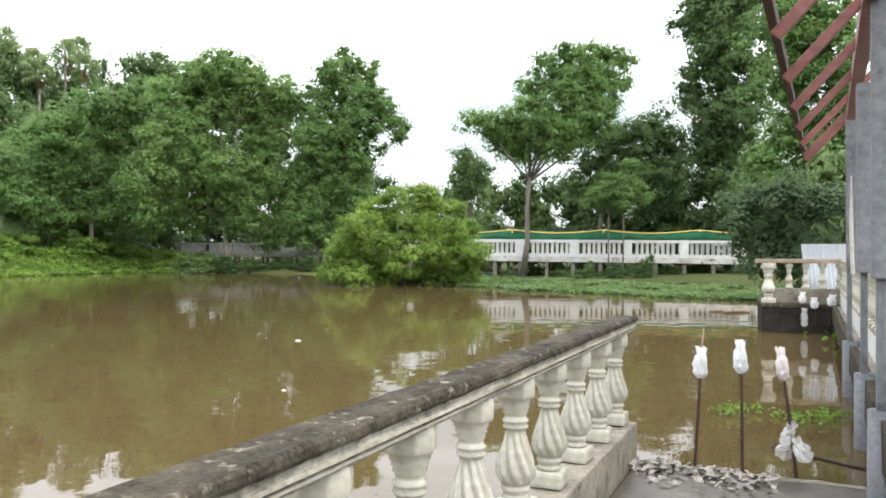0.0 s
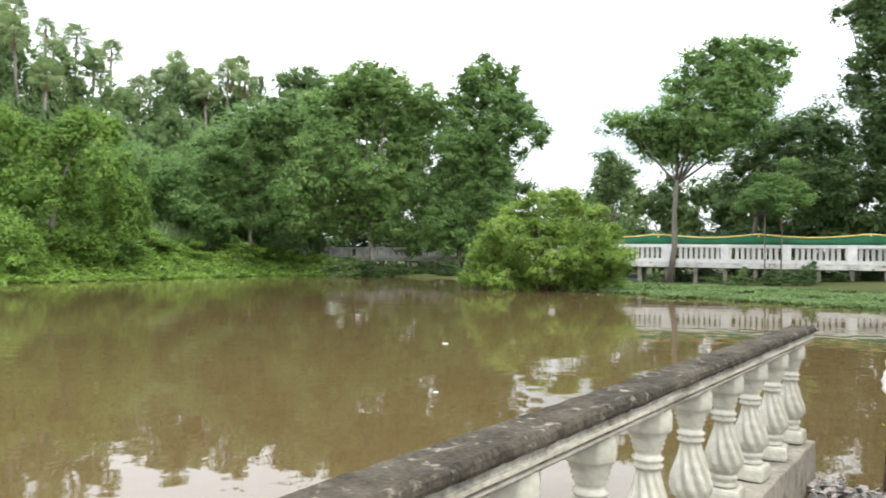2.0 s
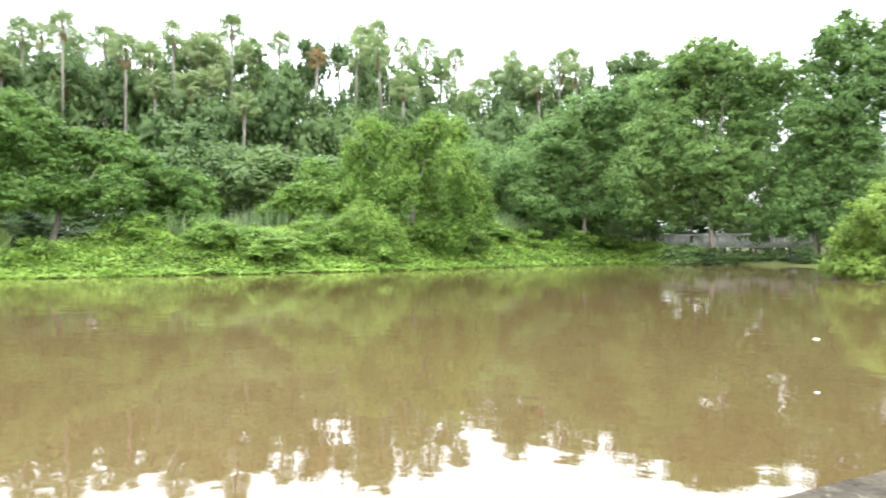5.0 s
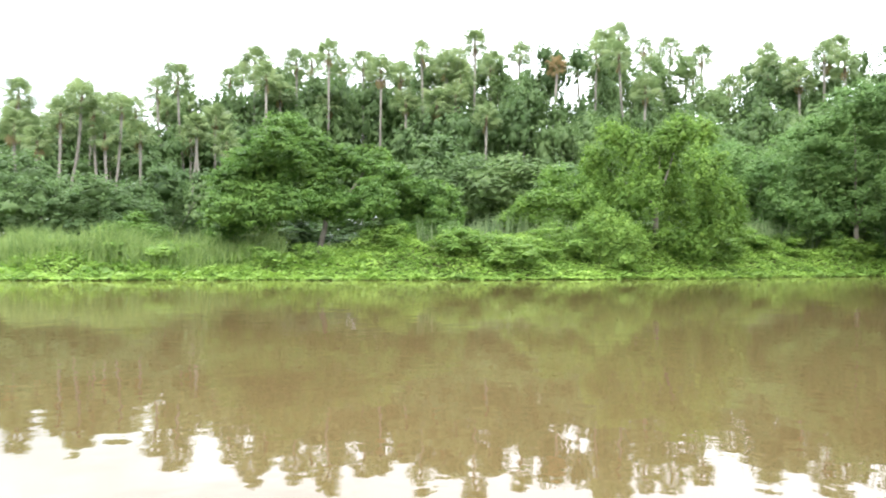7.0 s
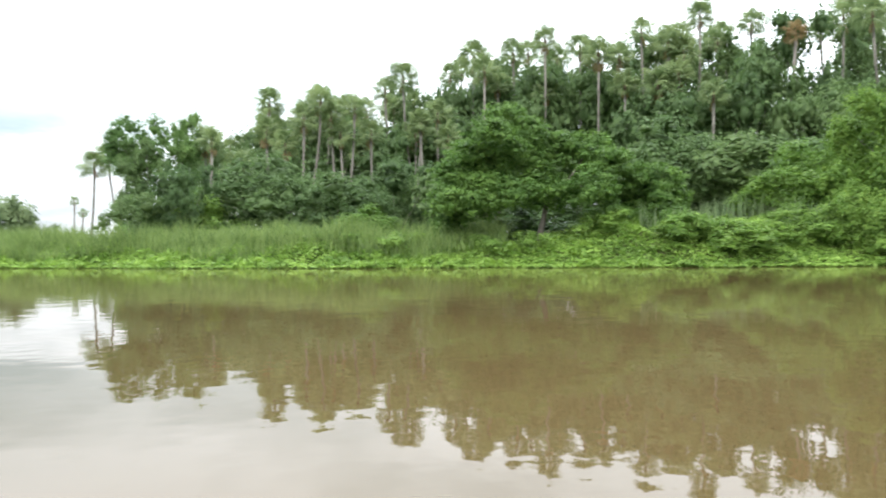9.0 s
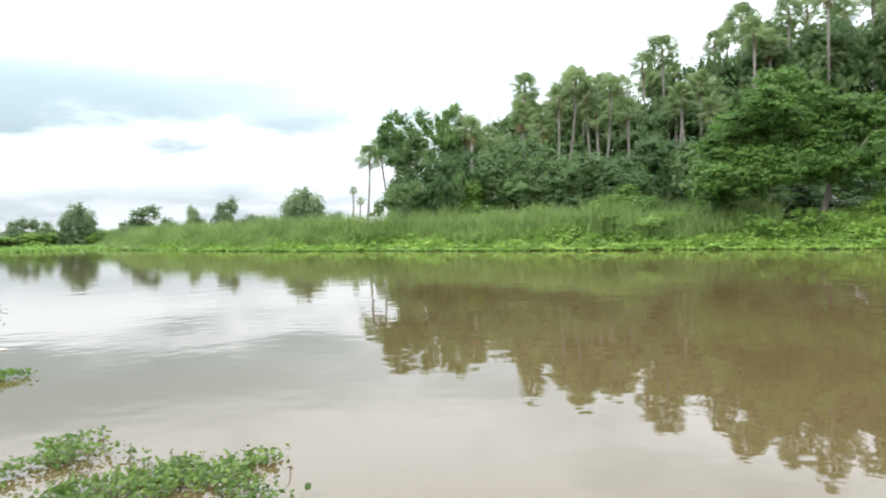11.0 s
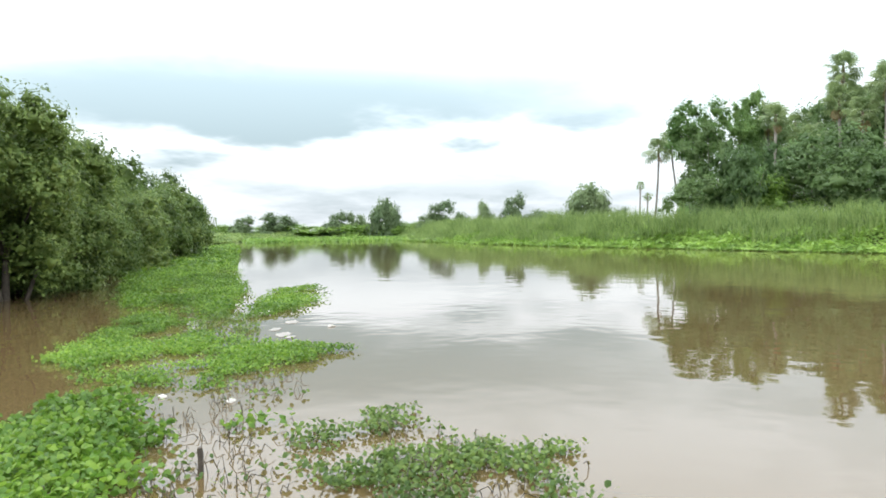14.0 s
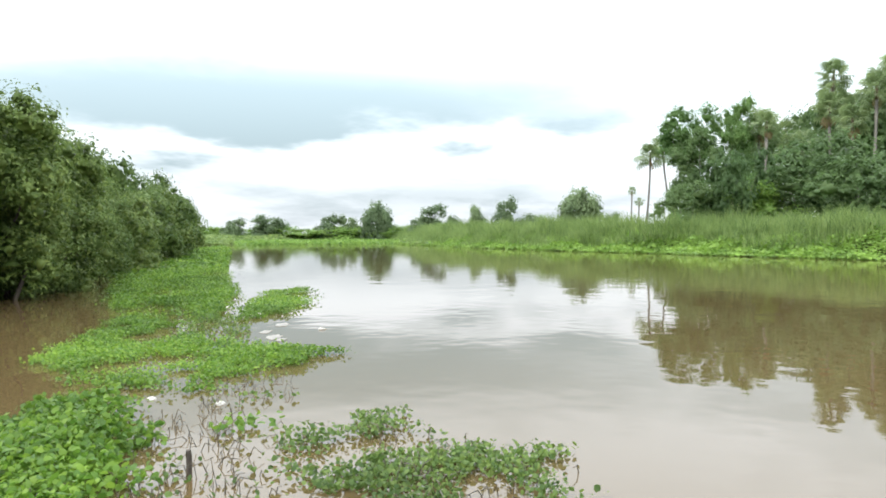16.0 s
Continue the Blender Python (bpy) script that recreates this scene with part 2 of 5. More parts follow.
WATER = bpy.data.materials.new("muddy_water")
WATER.use_nodes = True
n, l = WATER.node_tree.nodes, WATER.node_tree.links
wb = n["Principled BSDF"]
wb.inputs["Roughness"].default_value = 0.02
wb.inputs["IOR"].default_value = 1.33
tc = n.new("ShaderNodeTexCoord")
silt = n.new("ShaderNodeTexNoise")
silt.inputs["Scale"].default_value, silt.inputs["Detail"].default_value = 0.06, 4.0
l.new(tc.outputs["Object"], silt.inputs["Vector"])
ramp = n.new("ShaderNodeValToRGB")
ramp.color_ramp.elements[0].position, ramp.color_ramp.elements[1].position = 0.35, 0.7
ramp.color_ramp.elements[0].color, ramp.color_ramp.elements[1].color = (0.074, 0.051, 0.022, 1), (0.093, 0.066, 0.029, 1)
l.new(silt.outputs["Fac"], ramp.inputs[0])
l.new(ramp.outputs[0], wb.inputs["Base Color"])
swell, ripple = n.new("ShaderNodeTexNoise"), n.new("ShaderNodeTexNoise")
swell.inputs["Scale"].default_value, swell.inputs["Detail"].default_value = 0.8, 2.0
ripple.inputs["Scale"].default_value, ripple.inputs["Detail"].default_value = 3.2, 2.0
l.new(tc.outputs["Object"], swell.inputs["Vector"])
l.new(tc.outputs["Object"], ripple.inputs["Vector"])
addw = n.new("ShaderNodeMath")
addw.operation = "MULTIPLY_ADD"
addw.inputs[1].default_value = 0.2
l.new(ripple.outputs["Fac"], addw.inputs[0])
l.new(swell.outputs["Fac"], addw.inputs[2])
wbump = n.new("ShaderNodeBump")
wbump.inputs["Strength"].default_value, wbump.inputs["Distance"].default_value = 0.27, 0.025
l.new(addw.outputs[0], wbump.inputs["Height"])
l.new(wbump.outputs[0], wb.inputs["Normal"])

# ---- mesh tools ----


def part(name, bm, mat, parent=None, label="", smooth=False):
    """One mesh object out of a bmesh (or a ready mesh), under a thing or part."""
    if isinstance(bm, bpy.types.Mesh):
        me = bm
    else:
        me = bpy.data.meshes.new(name)
        bm.to_mesh(me)
        bm.free()
    if not me.materials:
        me.materials.append(mat)
    if smooth:
        me.polygons.foreach_set("use_smooth", [True] * len(me.polygons))
    ob = new(name, me)
    if parent is not None:
        ob.parent = parent
    if label:
        tagged(ob, label)
    return ob


def thing(name, label, category, m=None, group="", kind=""):
    ob = new(name)
    if m is not None:
        ob.matrix_world = m
    return tagged(ob, label, category, group, kind)


def raw(name, verts, faces, mat):
    me = bpy.data.meshes.new(name)
    me.from_pydata(verts, [], faces)
    me.materials.append(mat)
    return me


def tri_mesh(name, verts, tris, mat, smooth=False):
    """A mesh from arrays of points and triangles."""
    me = bpy.data.meshes.new(name)
    me.vertices.add(len(verts))
    me.vertices.foreach_set("co", np.asarray(verts, dtype=np.float32).ravel())
    t = np.asarray(tris, dtype=np.int32)
    me.loops.add(t.size)
    me.loops.foreach_set("vertex_index", t.ravel())
    me.polygons.add(len(t))
    me.polygons.foreach_set("loop_start", np.arange(0, t.size, 3, dtype=np.int32))
    me.polygons.foreach_set("loop_total", np.full(len(t), 3, dtype=np.int32))
    me.update(calc_edges=True)
    me.materials.append(mat)
    return me


def box(bm, x0, x1, y0, y1, z0, z1, bevel=0.0, m=None):
    made = bmesh.ops.create_cube(bm, size=1)["verts"]
    bmesh.ops.scale(bm, vec=(x1 - x0, y1 - y0, z1 - z0), verts=made)
    bmesh.ops.translate(bm, vec=((x0 + x1) / 2, (y0 + y1) / 2, (z0 + z1) / 2), verts=made)
    if bevel:
        edges = list({e for v in made for e in v.link_edges})
        made = list({v for f in bmesh.ops.bevel(bm, geom=edges, offset=bevel, segments=2, affect="EDGES", profile=0.6)["faces"] for v in f.verts} | {v for v in made if v.is_valid})
    if m is not None:
        bmesh.ops.transform(bm, matrix=m, verts=made)
    return bm


def tube(bm, pts, radii, sides=8, cap=True):
    """A tapered pipe along a line of points."""
    pts = [Vector(p) for p in pts]
    rings = []
    for i, p in enumerate(pts):
        d = (pts[min(i + 1, len(pts) - 1)] - pts[max(i - 1, 0)]).normalized()
        a = d.orthogonal().normalized() if abs(d.z) < 0.9 else d.cross(Vector((0, 1, 0))).normalized()
        b = d.cross(a)
        rings.append([bm.verts.new(p + (a * math.cos(k * math.tau / sides) + b * math.sin(k * math.tau / sides)) * radii[i]) for k in range(sides)])
    for r0, r1 in zip(rings, rings[1:]):
        for k in range(sides):
            bm.faces.new((r0[k], r0[(k + 1) % sides], r1[(k + 1) % sides], r1[k]))
    if cap:
        bm.faces.new(rings[-1])
        bm.faces.new(rings[0][::-1])
    return bm


def roughen(bm, amount, freq, seed=0.0):
    for v in bm.verts:
        v.co += Vector((noise.noise(v.co * freq + Vector((seed, 0, 0))), noise.noise(v.co * freq + Vector((0, seed + 9, 0))), noise.noise(v.co * freq + Vector((0, 4, seed))))) * amount
    return bm


def unit(v):
    return v / np.maximum(np.linalg.norm(v, axis=1, keepdims=True), 1e-9)


def leaf_arrays(rng, c, nrm, length, width, fold=0.25):
    """Folded pointed leaves: four points and two triangles each, round centres c with normals nrm."""
    k = len(c)
    t = unit(np.cross(nrm, rng.normal(size=(k, 3))))
    b = np.cross(nrm, t)
    s = rng.uniform(0.7, 1.3, (k, 1))
    length, width = np.broadcast_to(length, (k,))[:, None] * s / 2, np.broadcast_to(width, (k,))[:, None] * s / 2
    v = np.stack([c - t * length, c + b * width + nrm * width * fold, c + t * length, c - b * width + nrm * width * fold], 1).reshape(-1, 3)
    i = np.arange(k)[:, None] * 4
    return v, np.concatenate([i + np.array([[0, 1, 2]]), i + np.array([[0, 2, 3]])], 0)


def blade_arrays(rng, c, nrm, length, width):
    """Simple pointed leaves: one triangle each."""
    k = len(c)
    t = unit(np.cross(nrm, rng.normal(size=(k, 3))))
    b = np.cross(nrm, t)
    s = rng.uniform(0.65, 1.35, (k, 1))
    v = np.stack([c + t * length * s * 0.5, c - t * length * s * 0.5 + b * width * s * 0.5, c - t * length * s * 0.5 - b * width * s * 0.5], 1).reshape(-1, 3)
    return v, np.arange(k * 3).reshape(-1, 3)


def ball(rng, k):
    return unit(rng.normal(size=(k, 3)))


OCTA = np.array([(1, 0, 0), (-1, 0, 0), (0, 1, 0), (0, -1, 0), (0, 0, 1), (0, 0, -1)], float)
OCTA_FACES = np.array([(0, 2, 4), (2, 1, 4), (1, 3, 4), (3, 0, 4), (2, 0, 5), (1, 2, 5), (3, 1, 5), (0, 3, 5)])


def heart_arrays(rng, c, size, squash):
    """Lumpy hearts of twigs and inner leaves, one for each clump."""
    k = len(c)
    v = c[:, None] + OCTA[None] * size[:, None, None] * rng.uniform(0.6, 1.2, (k, 6, 1)) * np.array([1, 1, squash]) + rng.normal(size=(k, 6, 3)) * size[:, None, None] * 0.15
    return v.reshape(-1, 3), (np.arange(k)[:, None, None] * 6 + OCTA_FACES[None]).reshape(-1, 3)


def leafy_lobes(rng, hub, wide, clump, density, per, leaf, slim=0.6, squash=0.75, droop=0.0, spray=0.16, folded=False):
    """Leaf clumps over rounded lobes with gaps between, small sprays past the outline, and hearts that close them."""
    mid = hub.mean(0)
    count = np.maximum(4, (density * 12.6 * wide ** 2 / clump ** 2)).astype(int)
    which = np.repeat(np.arange(len(hub)), count)
    o = ball(rng, len(which))
    away = unit(hub - mid)[which]
    o = unit(o + 0.2 * away + np.array([0, 0, 0.22]))
    loose = rng.random(len(which)) < spray
    far = np.where(loose, rng.uniform(0.95, 1.25, len(which)), rng.uniform(0.45, 0.98, len(which)))
    c = hub[which] + o * (wide[which] * far)[:, None] * np.array([1, 1, 0.5 + 0.5 * squash])
    size = clump * np.where(loose, rng.uniform(0.4, 0.75, len(which)), rng.uniform(0.7, 1.25, len(which)))
    hv, hf = heart_arrays(rng, np.concatenate([c[~loose], hub]), np.concatenate([size[~loose] * 0.52, wide * 0.6]), squash)
    leaves = per * len(which)
    pick = rng.choice(len(c), leaves, p=size ** 1.6 / (size ** 1.6).sum())
    q = unit(ball(rng, leaves) + 0.3 * o[pick] + np.array([0, 0, 0.18]))
    p = c[pick] + q * (size[pick] * (0.42 + 1.0 * rng.random(leaves) ** 0.9))[:, None] * np.array([1, 1, squash])
    p[:, 2] -= droop * rng.random(leaves) ** 2
    nrm = unit(q * 0.75 + o[pick] * 0.25 + np.array([0, 0, 0.35]) + rng.normal(size=q.shape) * 0.35)
    v, f = (leaf_arrays if folded else blade_arrays)(rng, p, nrm, leaf, leaf * slim)
    return np.concatenate([hv, v]), np.concatenate([hf, f + len(hv)]), len(hf)


def leafy_mesh(name, v, f, hearts, mat):
    me = tri_mesh(name, v, f, mat)
    me.polygons.foreach_set("use_smooth", np.arange(len(f)) < hearts)
    return me


def crown_mesh(name, seed, mat, style="round", boughs=15, clump=0.06, density=0.6, per=24, leaf=0.024, slim=0.6, folded=False):
    """A crown in a box one wide and one high: boughs of leaf clumps with gaps and an uneven outline."""
    rng = np.random.default_rng(seed)
    k = np.arange(boughs) + 0.5
    up = 1 - 1.75 * k / boughs if style != "umbrella" else 0.95 - 1.05 * k / boughs
    side = np.sqrt(np.maximum(1 - up * up, 0))
    turn = k * 2.39996 + rng.normal(size=boughs) * 0.35
    d = np.stack([np.cos(turn) * side, np.sin(turn) * side, up], -1)
    reach = rng.uniform(0.20, 0.40, boughs) * np.where(rng.random(boughs) < 0.2, 0.55, 1.0)
    hub = d * reach[:, None] + rng.normal(size=(boughs, 3)) * 0.03
    wide = rng.uniform(0.11, 0.19, boughs) * (2.2 / boughs ** 0.3)
    squash = {"round": 0.75, "umbrella": 0.5, "curtain": 0.95, "sparse": 0.6}[style]
    v, f, hearts = leafy_lobes(rng, hub, wide, clump, density, per, leaf, slim, squash, 0.08 if style == "curtain" else 0.0, folded=folded)
    lo, hi = np.percentile(v, 0.3, axis=0), np.percentile(v, 99.7, axis=0)
    move, grow = np.array([(lo[0] + hi[0]) / 2, (lo[1] + hi[1]) / 2, lo[2]]), 1 / (hi - lo)
    return leafy_mesh(name, (v - move) * grow, f, hearts, mat), (hub - move) * grow


# ---- the river banks and the ground ----
SHORE = [(10.4, 26.6), (6.0, 32.0), (1.6, 37.5), (-4.0, 45.0), (-8.5, 51.0), (-15.0, 58.5), (-24.5, 60.5), (-28.5, 53.0), (-31.0, 42.5), (-33.0, 35.5), (-37.0, 27.5), (-45.0, 16.5), (-54.0, 2.0), (-61.8, -7.2),
         (-68.0, -16.5), (-82.0, -30.0), (-97.0, -44.0), (-118.0, -57.0), (-140.0, -70.0), (-128.0, -82.0), (-100.0, -77.0), (-76.0, -66.0), (-48.0, -49.0), (-26.0, -36.0), (-10.0, -27.0), (6.0, -16.0), (16.0, -6.0), (22.0, 6.0), (20.0, 17.0), (14.5, 24.0)]
shore = np.array(SHORE)


def land(x, y):
    """Signed distance to the shore, positive on land."""
    x, y = np.asarray(x, float), np.asarray(y, float)
    best, inside = np.full(x.shape, 1e9), np.zeros(x.shape, bool)
    for (ax, ay), (bx, by) in zip(shore, np.roll(shore, -1, 0)):
        dx, dy = bx - ax, by - ay
        k = np.clip(((x - ax) * dx + (y - ay) * dy) / (dx * dx + dy * dy), 0, 1)
        best = np.minimum(best, np.hypot(x - ax - k * dx, y - ay - k * dy))
        cross = ((ay > y) != (by > y)) & (x < (bx - ax) * (y - ay) / (by - ay + 1e-12) + ax)
        inside ^= cross
    return np.where(inside, -best, best)


def wave(x, y, f, s):
    return (np.sin(x * f + 1.3 * s + 1.7 * np.sin(y * f * 0.8 + s)) + np.sin(y * f * 1.13 + 2.1 * s + 1.5 * np.sin(x * f * 0.7 - s))) * 0.5


def ground_z(x, y):
    """The bank's height: under the river, up the bank, over the wooded rise."""
    x, y = np.asarray(x, float), np.asarray(y, float)
    s = land(x, y)
    heading = np.degrees(np.arctan2(-x, y))
    z = np.where(s < 0, np.maximum(-1.2, s * 0.35), np.minimum(s * np.where(heading < 12, 0.04, 0.22), 0.75))
    mound = np.clip(s / 4, 0, 1) * (0.45 + 0.45 * wave(x, y, 0.55, 1.0) + 0.25 * wave(x, y, 1.3, 2.0))
    green = np.clip((heading - 16) / 8, 0, 1) * np.clip((122 - heading) / 10, 0, 1)
    rise = np.clip((s - 9) / 60, 0, 1) * np.clip((heading - 18) / 20, 0, 1) * np.clip((96 - heading) / 18, 0, 1) * 1.5
    knoll = np.clip(s / 7, 0, 1) * np.clip((heading - 17) / 6, 0, 1) * np.clip((68 - heading) / 8, 0, 1) * 1.2
    return z + mound * green + rise + knoll


gx = np.concatenate([[-3000, -1200, -600, -350, -260, -210, -180, -155, -135, -120, -108, -98], np.arange(-90, 26, 1.25), [30, 36, 44, 55, 70, 100, 160, 300, 700, 1500, 3000]])
gy = np.concatenate([[-3000, -1200, -600, -300, -200, -150, -125, -108, -96, -88, -80, -72], np.arange(-66, 80, 1.25), [84, 90, 100, 115, 140, 200, 350, 800, 1600, 3000]])
mx, my = np.meshgrid(gx, gy)
gv = np.stack([mx, my, ground_z(mx, my)], -1).reshape(-1, 3)
cols = len(gx)
quads = [(j * cols + i, j * cols + i + 1, (j + 1) * cols + i + 1, (j + 1) * cols + i) for j in range(len(gy) - 1) for i in range(cols - 1)]
ground = part("ground", raw("ground", gv.tolist(), quads, SOIL), SOIL, smooth=True)
tagged(ground, "overgrown muddy river bank and land behind", "ground", kind="structure")
water = part("water", raw("water", [(-3000, -3000, 0), (3000, -3000, 0), (3000, 3000, 0), (-3000, 3000, 0)], [(0, 1, 2, 3)], WATER), WATER)
tagged(water, "calm muddy brown river water with soft ripples", "water", kind="structure")

# ---- trees ----
CROWNS = {}


def crowns(key, mat, style, variants, boughs, clump, density, per, leaf, slim=0.6, folded=False):
    CROWNS[key] = [crown_mesh("crown", 100 + 17 * i + len(key), mat, style, boughs, clump, density, per, leaf, slim, folded) for i in range(variants)]


crowns("mid", LEAF_MID, "round", 3, 16, 0.066, 0.36, 32, 0.023)
crowns("dark", LEAF_DARK, "round", 5, 13, 0.078, 0.32, 23, 0.031)
crowns("low", LEAF_DARK, "round", 2, 7, 0.12, 0.4, 22, 0.055)
crowns("near", LEAF_DARK, "round", 2, 14, 0.07, 0.36, 28, 0.025)
crowns("sparse", LEAF_MID, "sparse", 2, 9, 0.07, 0.35, 30, 0.028)
crowns("vine", LEAF_VINE, "curtain", 2, 14, 0.07, 0.4, 32, 0.028)
crowns("far", LEAF_FAR, "round", 3, 12, 0.09, 0.5, 26, 0.042)
crowns("mang", LEAF_MANG, "round", 3, 16, 0.066, 0.38, 28, 0.027)
crowns("mang_near", LEAF_MANG, "round", 2, 22, 0.058, 0.42, 50, 0.0175, 0.5, True)
crowns("shrub", LEAF_CREEP, "round", 3, 7, 0.12, 0.4, 26, 0.055)


def tree(key, x, y, top, width, low, label, category="tree", group="", stem=None):
    """A broad-leaved tree: trunk with limbs, and a crown that begins at the share low of its height."""
    rnd = random.Random(int(x * 31 + y * 77))
    me, mid = rnd.choice(CROWNS[key])
    base = float(ground_z(x, y)) - 0.1
    high = top - base
    bx, by = (x, y) if stem is None else stem
    t = thing("tree" if category == "tree" else "bush", label, category, pose(bx, by, base), group)
    turn = rnd.uniform(0, 6.28)
    ch = high * (1 - low)
    tiers = max(1, round(ch / width * 0.85))
    step = ch / (0.62 * (tiers - 1) + 1)
    for k in range(tiers):
        if k:
            me, mid = rnd.choice(CROWNS[key])
        off = 0.0 if tiers == 1 else 0.14 * width
        shift = Vector((rnd.uniform(-off, off), rnd.uniform(-off, off), 0))
        wide = width * (1.0 if tiers == 1 else (0.95 if k < tiers - 1 else 0.82))
        place = Matrix.Translation(Vector((x - bx, y - by, high * low + 0.62 * step * k)) + shift) @ Matrix.Rotation(turn + 1.7 * k, 4, "Z") @ Matrix.Diagonal((wide, wide, step, 1))
        c = part("crown", me, me.materials[0], t)
        c.matrix_local = place
    bm = bmesh.new()
    r = (0.0105 * high + 0.025) * (0.4 if category == "sapling" else 1.0)
    fork = Vector(((x - bx) * 0.12, (y - by) * 0.12, high * (low + 0.12 * (1 - low))))
    bend = Vector((rnd.uniform(-0.3, 0.3), rnd.uniform(-0.3, 0.3), 0)) * (high * 0.05)
    tube(bm, [(0, 0, -0.2), fork * 0.3 + bend * 0.6, fork * 0.65 + bend, fork], [r * 1.35, r * 1.05, r * 0.9, r * 0.75], 8)
    for i in range(0 if key in ("shrub", "far") or high < 3.2 else 7):
        end = place @ Vector(mid[(i * 2 + 1) % len(mid)])
        half = fork.lerp(end, 0.5) + Vector((0, 0, -0.04 * high))
        tube(bm, [fork - Vector((0, 0, 0.1 * i * r)), half, end], [r * 0.5, r * 0.3, r * 0.1], 6)
    if key.startswith("mang"):
        for dx, dy in ((0.55, 0.2), (-0.5, 0.35), (0.1, -0.6)):
            tube(bm, [(dx * 0.1, dy * 0.1, -0.2), (dx * 0.5, dy * 0.5, fork.z * 0.5), (dx * 1.5, dy * 1.5, fork.z * 1.25)], [r * 0.8, r * 0.6, r * 0.35], 7)
    part("trunk", bm, WETBARK if key.startswith("mang") else BARK, t, smooth=True)
    return t


def lobed_tree(stem, lobes, mat, label, category="tree", group="", fork=0.35, girth=0.2, clump=0.6, density=0.3, per=35, leaf=0.22, slim=0.6, squash=0.75, droop=0.0, spray=0.2, deep=0.35, fill_in=2):
    """A tree whose crown is a set of rounded lobes: (metres to the side as seen from the river, height, radius)."""
    rng = np.random.default_rng(int(abs(stem[0] * 31 + stem[1] * 17)))
    base = float(ground_z(*stem)) - 0.1
    away = np.array(stem) / math.hypot(*stem)
    right = np.array([away[1], -away[0]])
    lob = np.array(lobes)
    depth = rng.uniform(-1, 1, len(lob)) * deep * (lob[:, 0].max() - lob[:, 0].min()) * 0.5
    scale = 1 + depth / math.hypot(*stem)
    flat = right[None] * (lob[:, 0] * scale)[:, None] + away[None] * depth[:, None]
    hub = np.concatenate([flat, ((lob[:, 1] - 1.55) * scale + 1.55 - base)[:, None]], 1)
    t = thing("tree" if category == "tree" else "bush", label, category, pose(stem[0], stem[1], base), group)
    wide = lob[:, 2] * 1.05
    gap = np.linalg.norm(hub[:, None] - hub[None], axis=2) / (wide[:, None] + wide[None]) + np.eye(len(hub)) * 9
    pairs = sorted({tuple(sorted((a, int(b)))) for a in range(len(hub)) for b in np.argsort(gap[a])[:fill_in]})
    if pairs:
        a, b = np.array(pairs).T
        hub, wide = np.concatenate([hub, (hub[a] + hub[b]) / 2]), np.concatenate([wide, np.minimum(wide[a], wide[b]) * 0.8])
    v, f, hearts = leafy_lobes(rng, hub, wide, clump, density, per, leaf, slim, squash, droop, spray)
    part("crown", leafy_mesh("crown", v, f, hearts, mat), mat, t)
    bm = bmesh.new()
    high = float(hub[:, 2].max())
    knee = Vector((float(hub[:, 0].mean()) * 0.25, float(hub[:, 1].mean()) * 0.25, high * fork))
    tube(bm, [(0, 0, -0.3), knee * 0.35 + Vector((0.04, -0.06, 0)) * high * 0.3, knee * 0.7, knee], [girth * 1.3, girth, girth * 0.88, girth * 0.8], 9)
    for q in range(0, len(lob), 1 if len(lob) < 9 else 2):
        end = Vector(hub[q])
        if end.z > knee.z + 0.3 + 0.45 * math.hypot(end.x - knee.x, end.y - knee.y):
            tube(bm, [knee - Vector((0, 0, 0.2)), knee.lerp(end, 0.5) + Vector((0, 0, -0.03 * high)), end], [girth * 0.55, girth * 0.33, girth * 0.1], 6)
    part("trunk", bm, BARK, t, smooth=True)
    return t


def farther(rows, k):
    """The same trees k times as far from the landing, and as much larger."""
    return [(r[0] * k, r[1] * k, 1.55 + (r[2] - 1.55) * k) + tuple(w * k for w in r[3:]) for r in rows]


WALKWAY_TREES = [(2.0, 58.0, 9.6, 4.2, 0.2)]
SAPLINGS = [(8.8, 39.0, 6.0, 2.8), (9.6, 39.4, 6.5, 3.1)]
UNDER = [(7.6, 39.6, 1.2, 1.3), (9.2, 38.9, 1.1, 1.2), (10.4, 38.4, 1.5, 1.4), (3.7, 41.8, 0.9, 1.0), (-19.5, 57.8, 1.7, 3.7), (-17.1, 58.6, 1.4, 3.3), (-14.9, 59.1, 1.3, 2.8), (-12.5, 59.2, 1.3, 2.8), (-10.0, 58.1, 1.4, 2.7)]
HEDGE = [(3.8, 50.9, 3.7, 5.1), (7.1, 50.0, 3.6, 5.4), (10.6, 48.9, 3.6, 5.4), (13.7, 47.6, 3.5, 5.3), (16.5, 45.1, 3.4, 5.2), (4.7, 52.8, 6.8, 5.3), (7.9, 52.4, 7.4, 5.3), (11.0, 51.9, 7.1, 5.3), (14.1, 50.1, 7.3, 5.6), (16.9, 47.1, 7.0, 5.8), (18.1, 42.3, 7.2, 5.3), (0.9, 75.0, 7.8, 6.9), (-3.2, 77.9, 8.4, 7.2), (-10.1, 91.4, 6.1, 11.3), (-17.0, 90.4, 6.3, 12.0), (-24.0, 90.9, 6.4, 12.3), (-31.0, 88.8, 6.2, 12.3)]
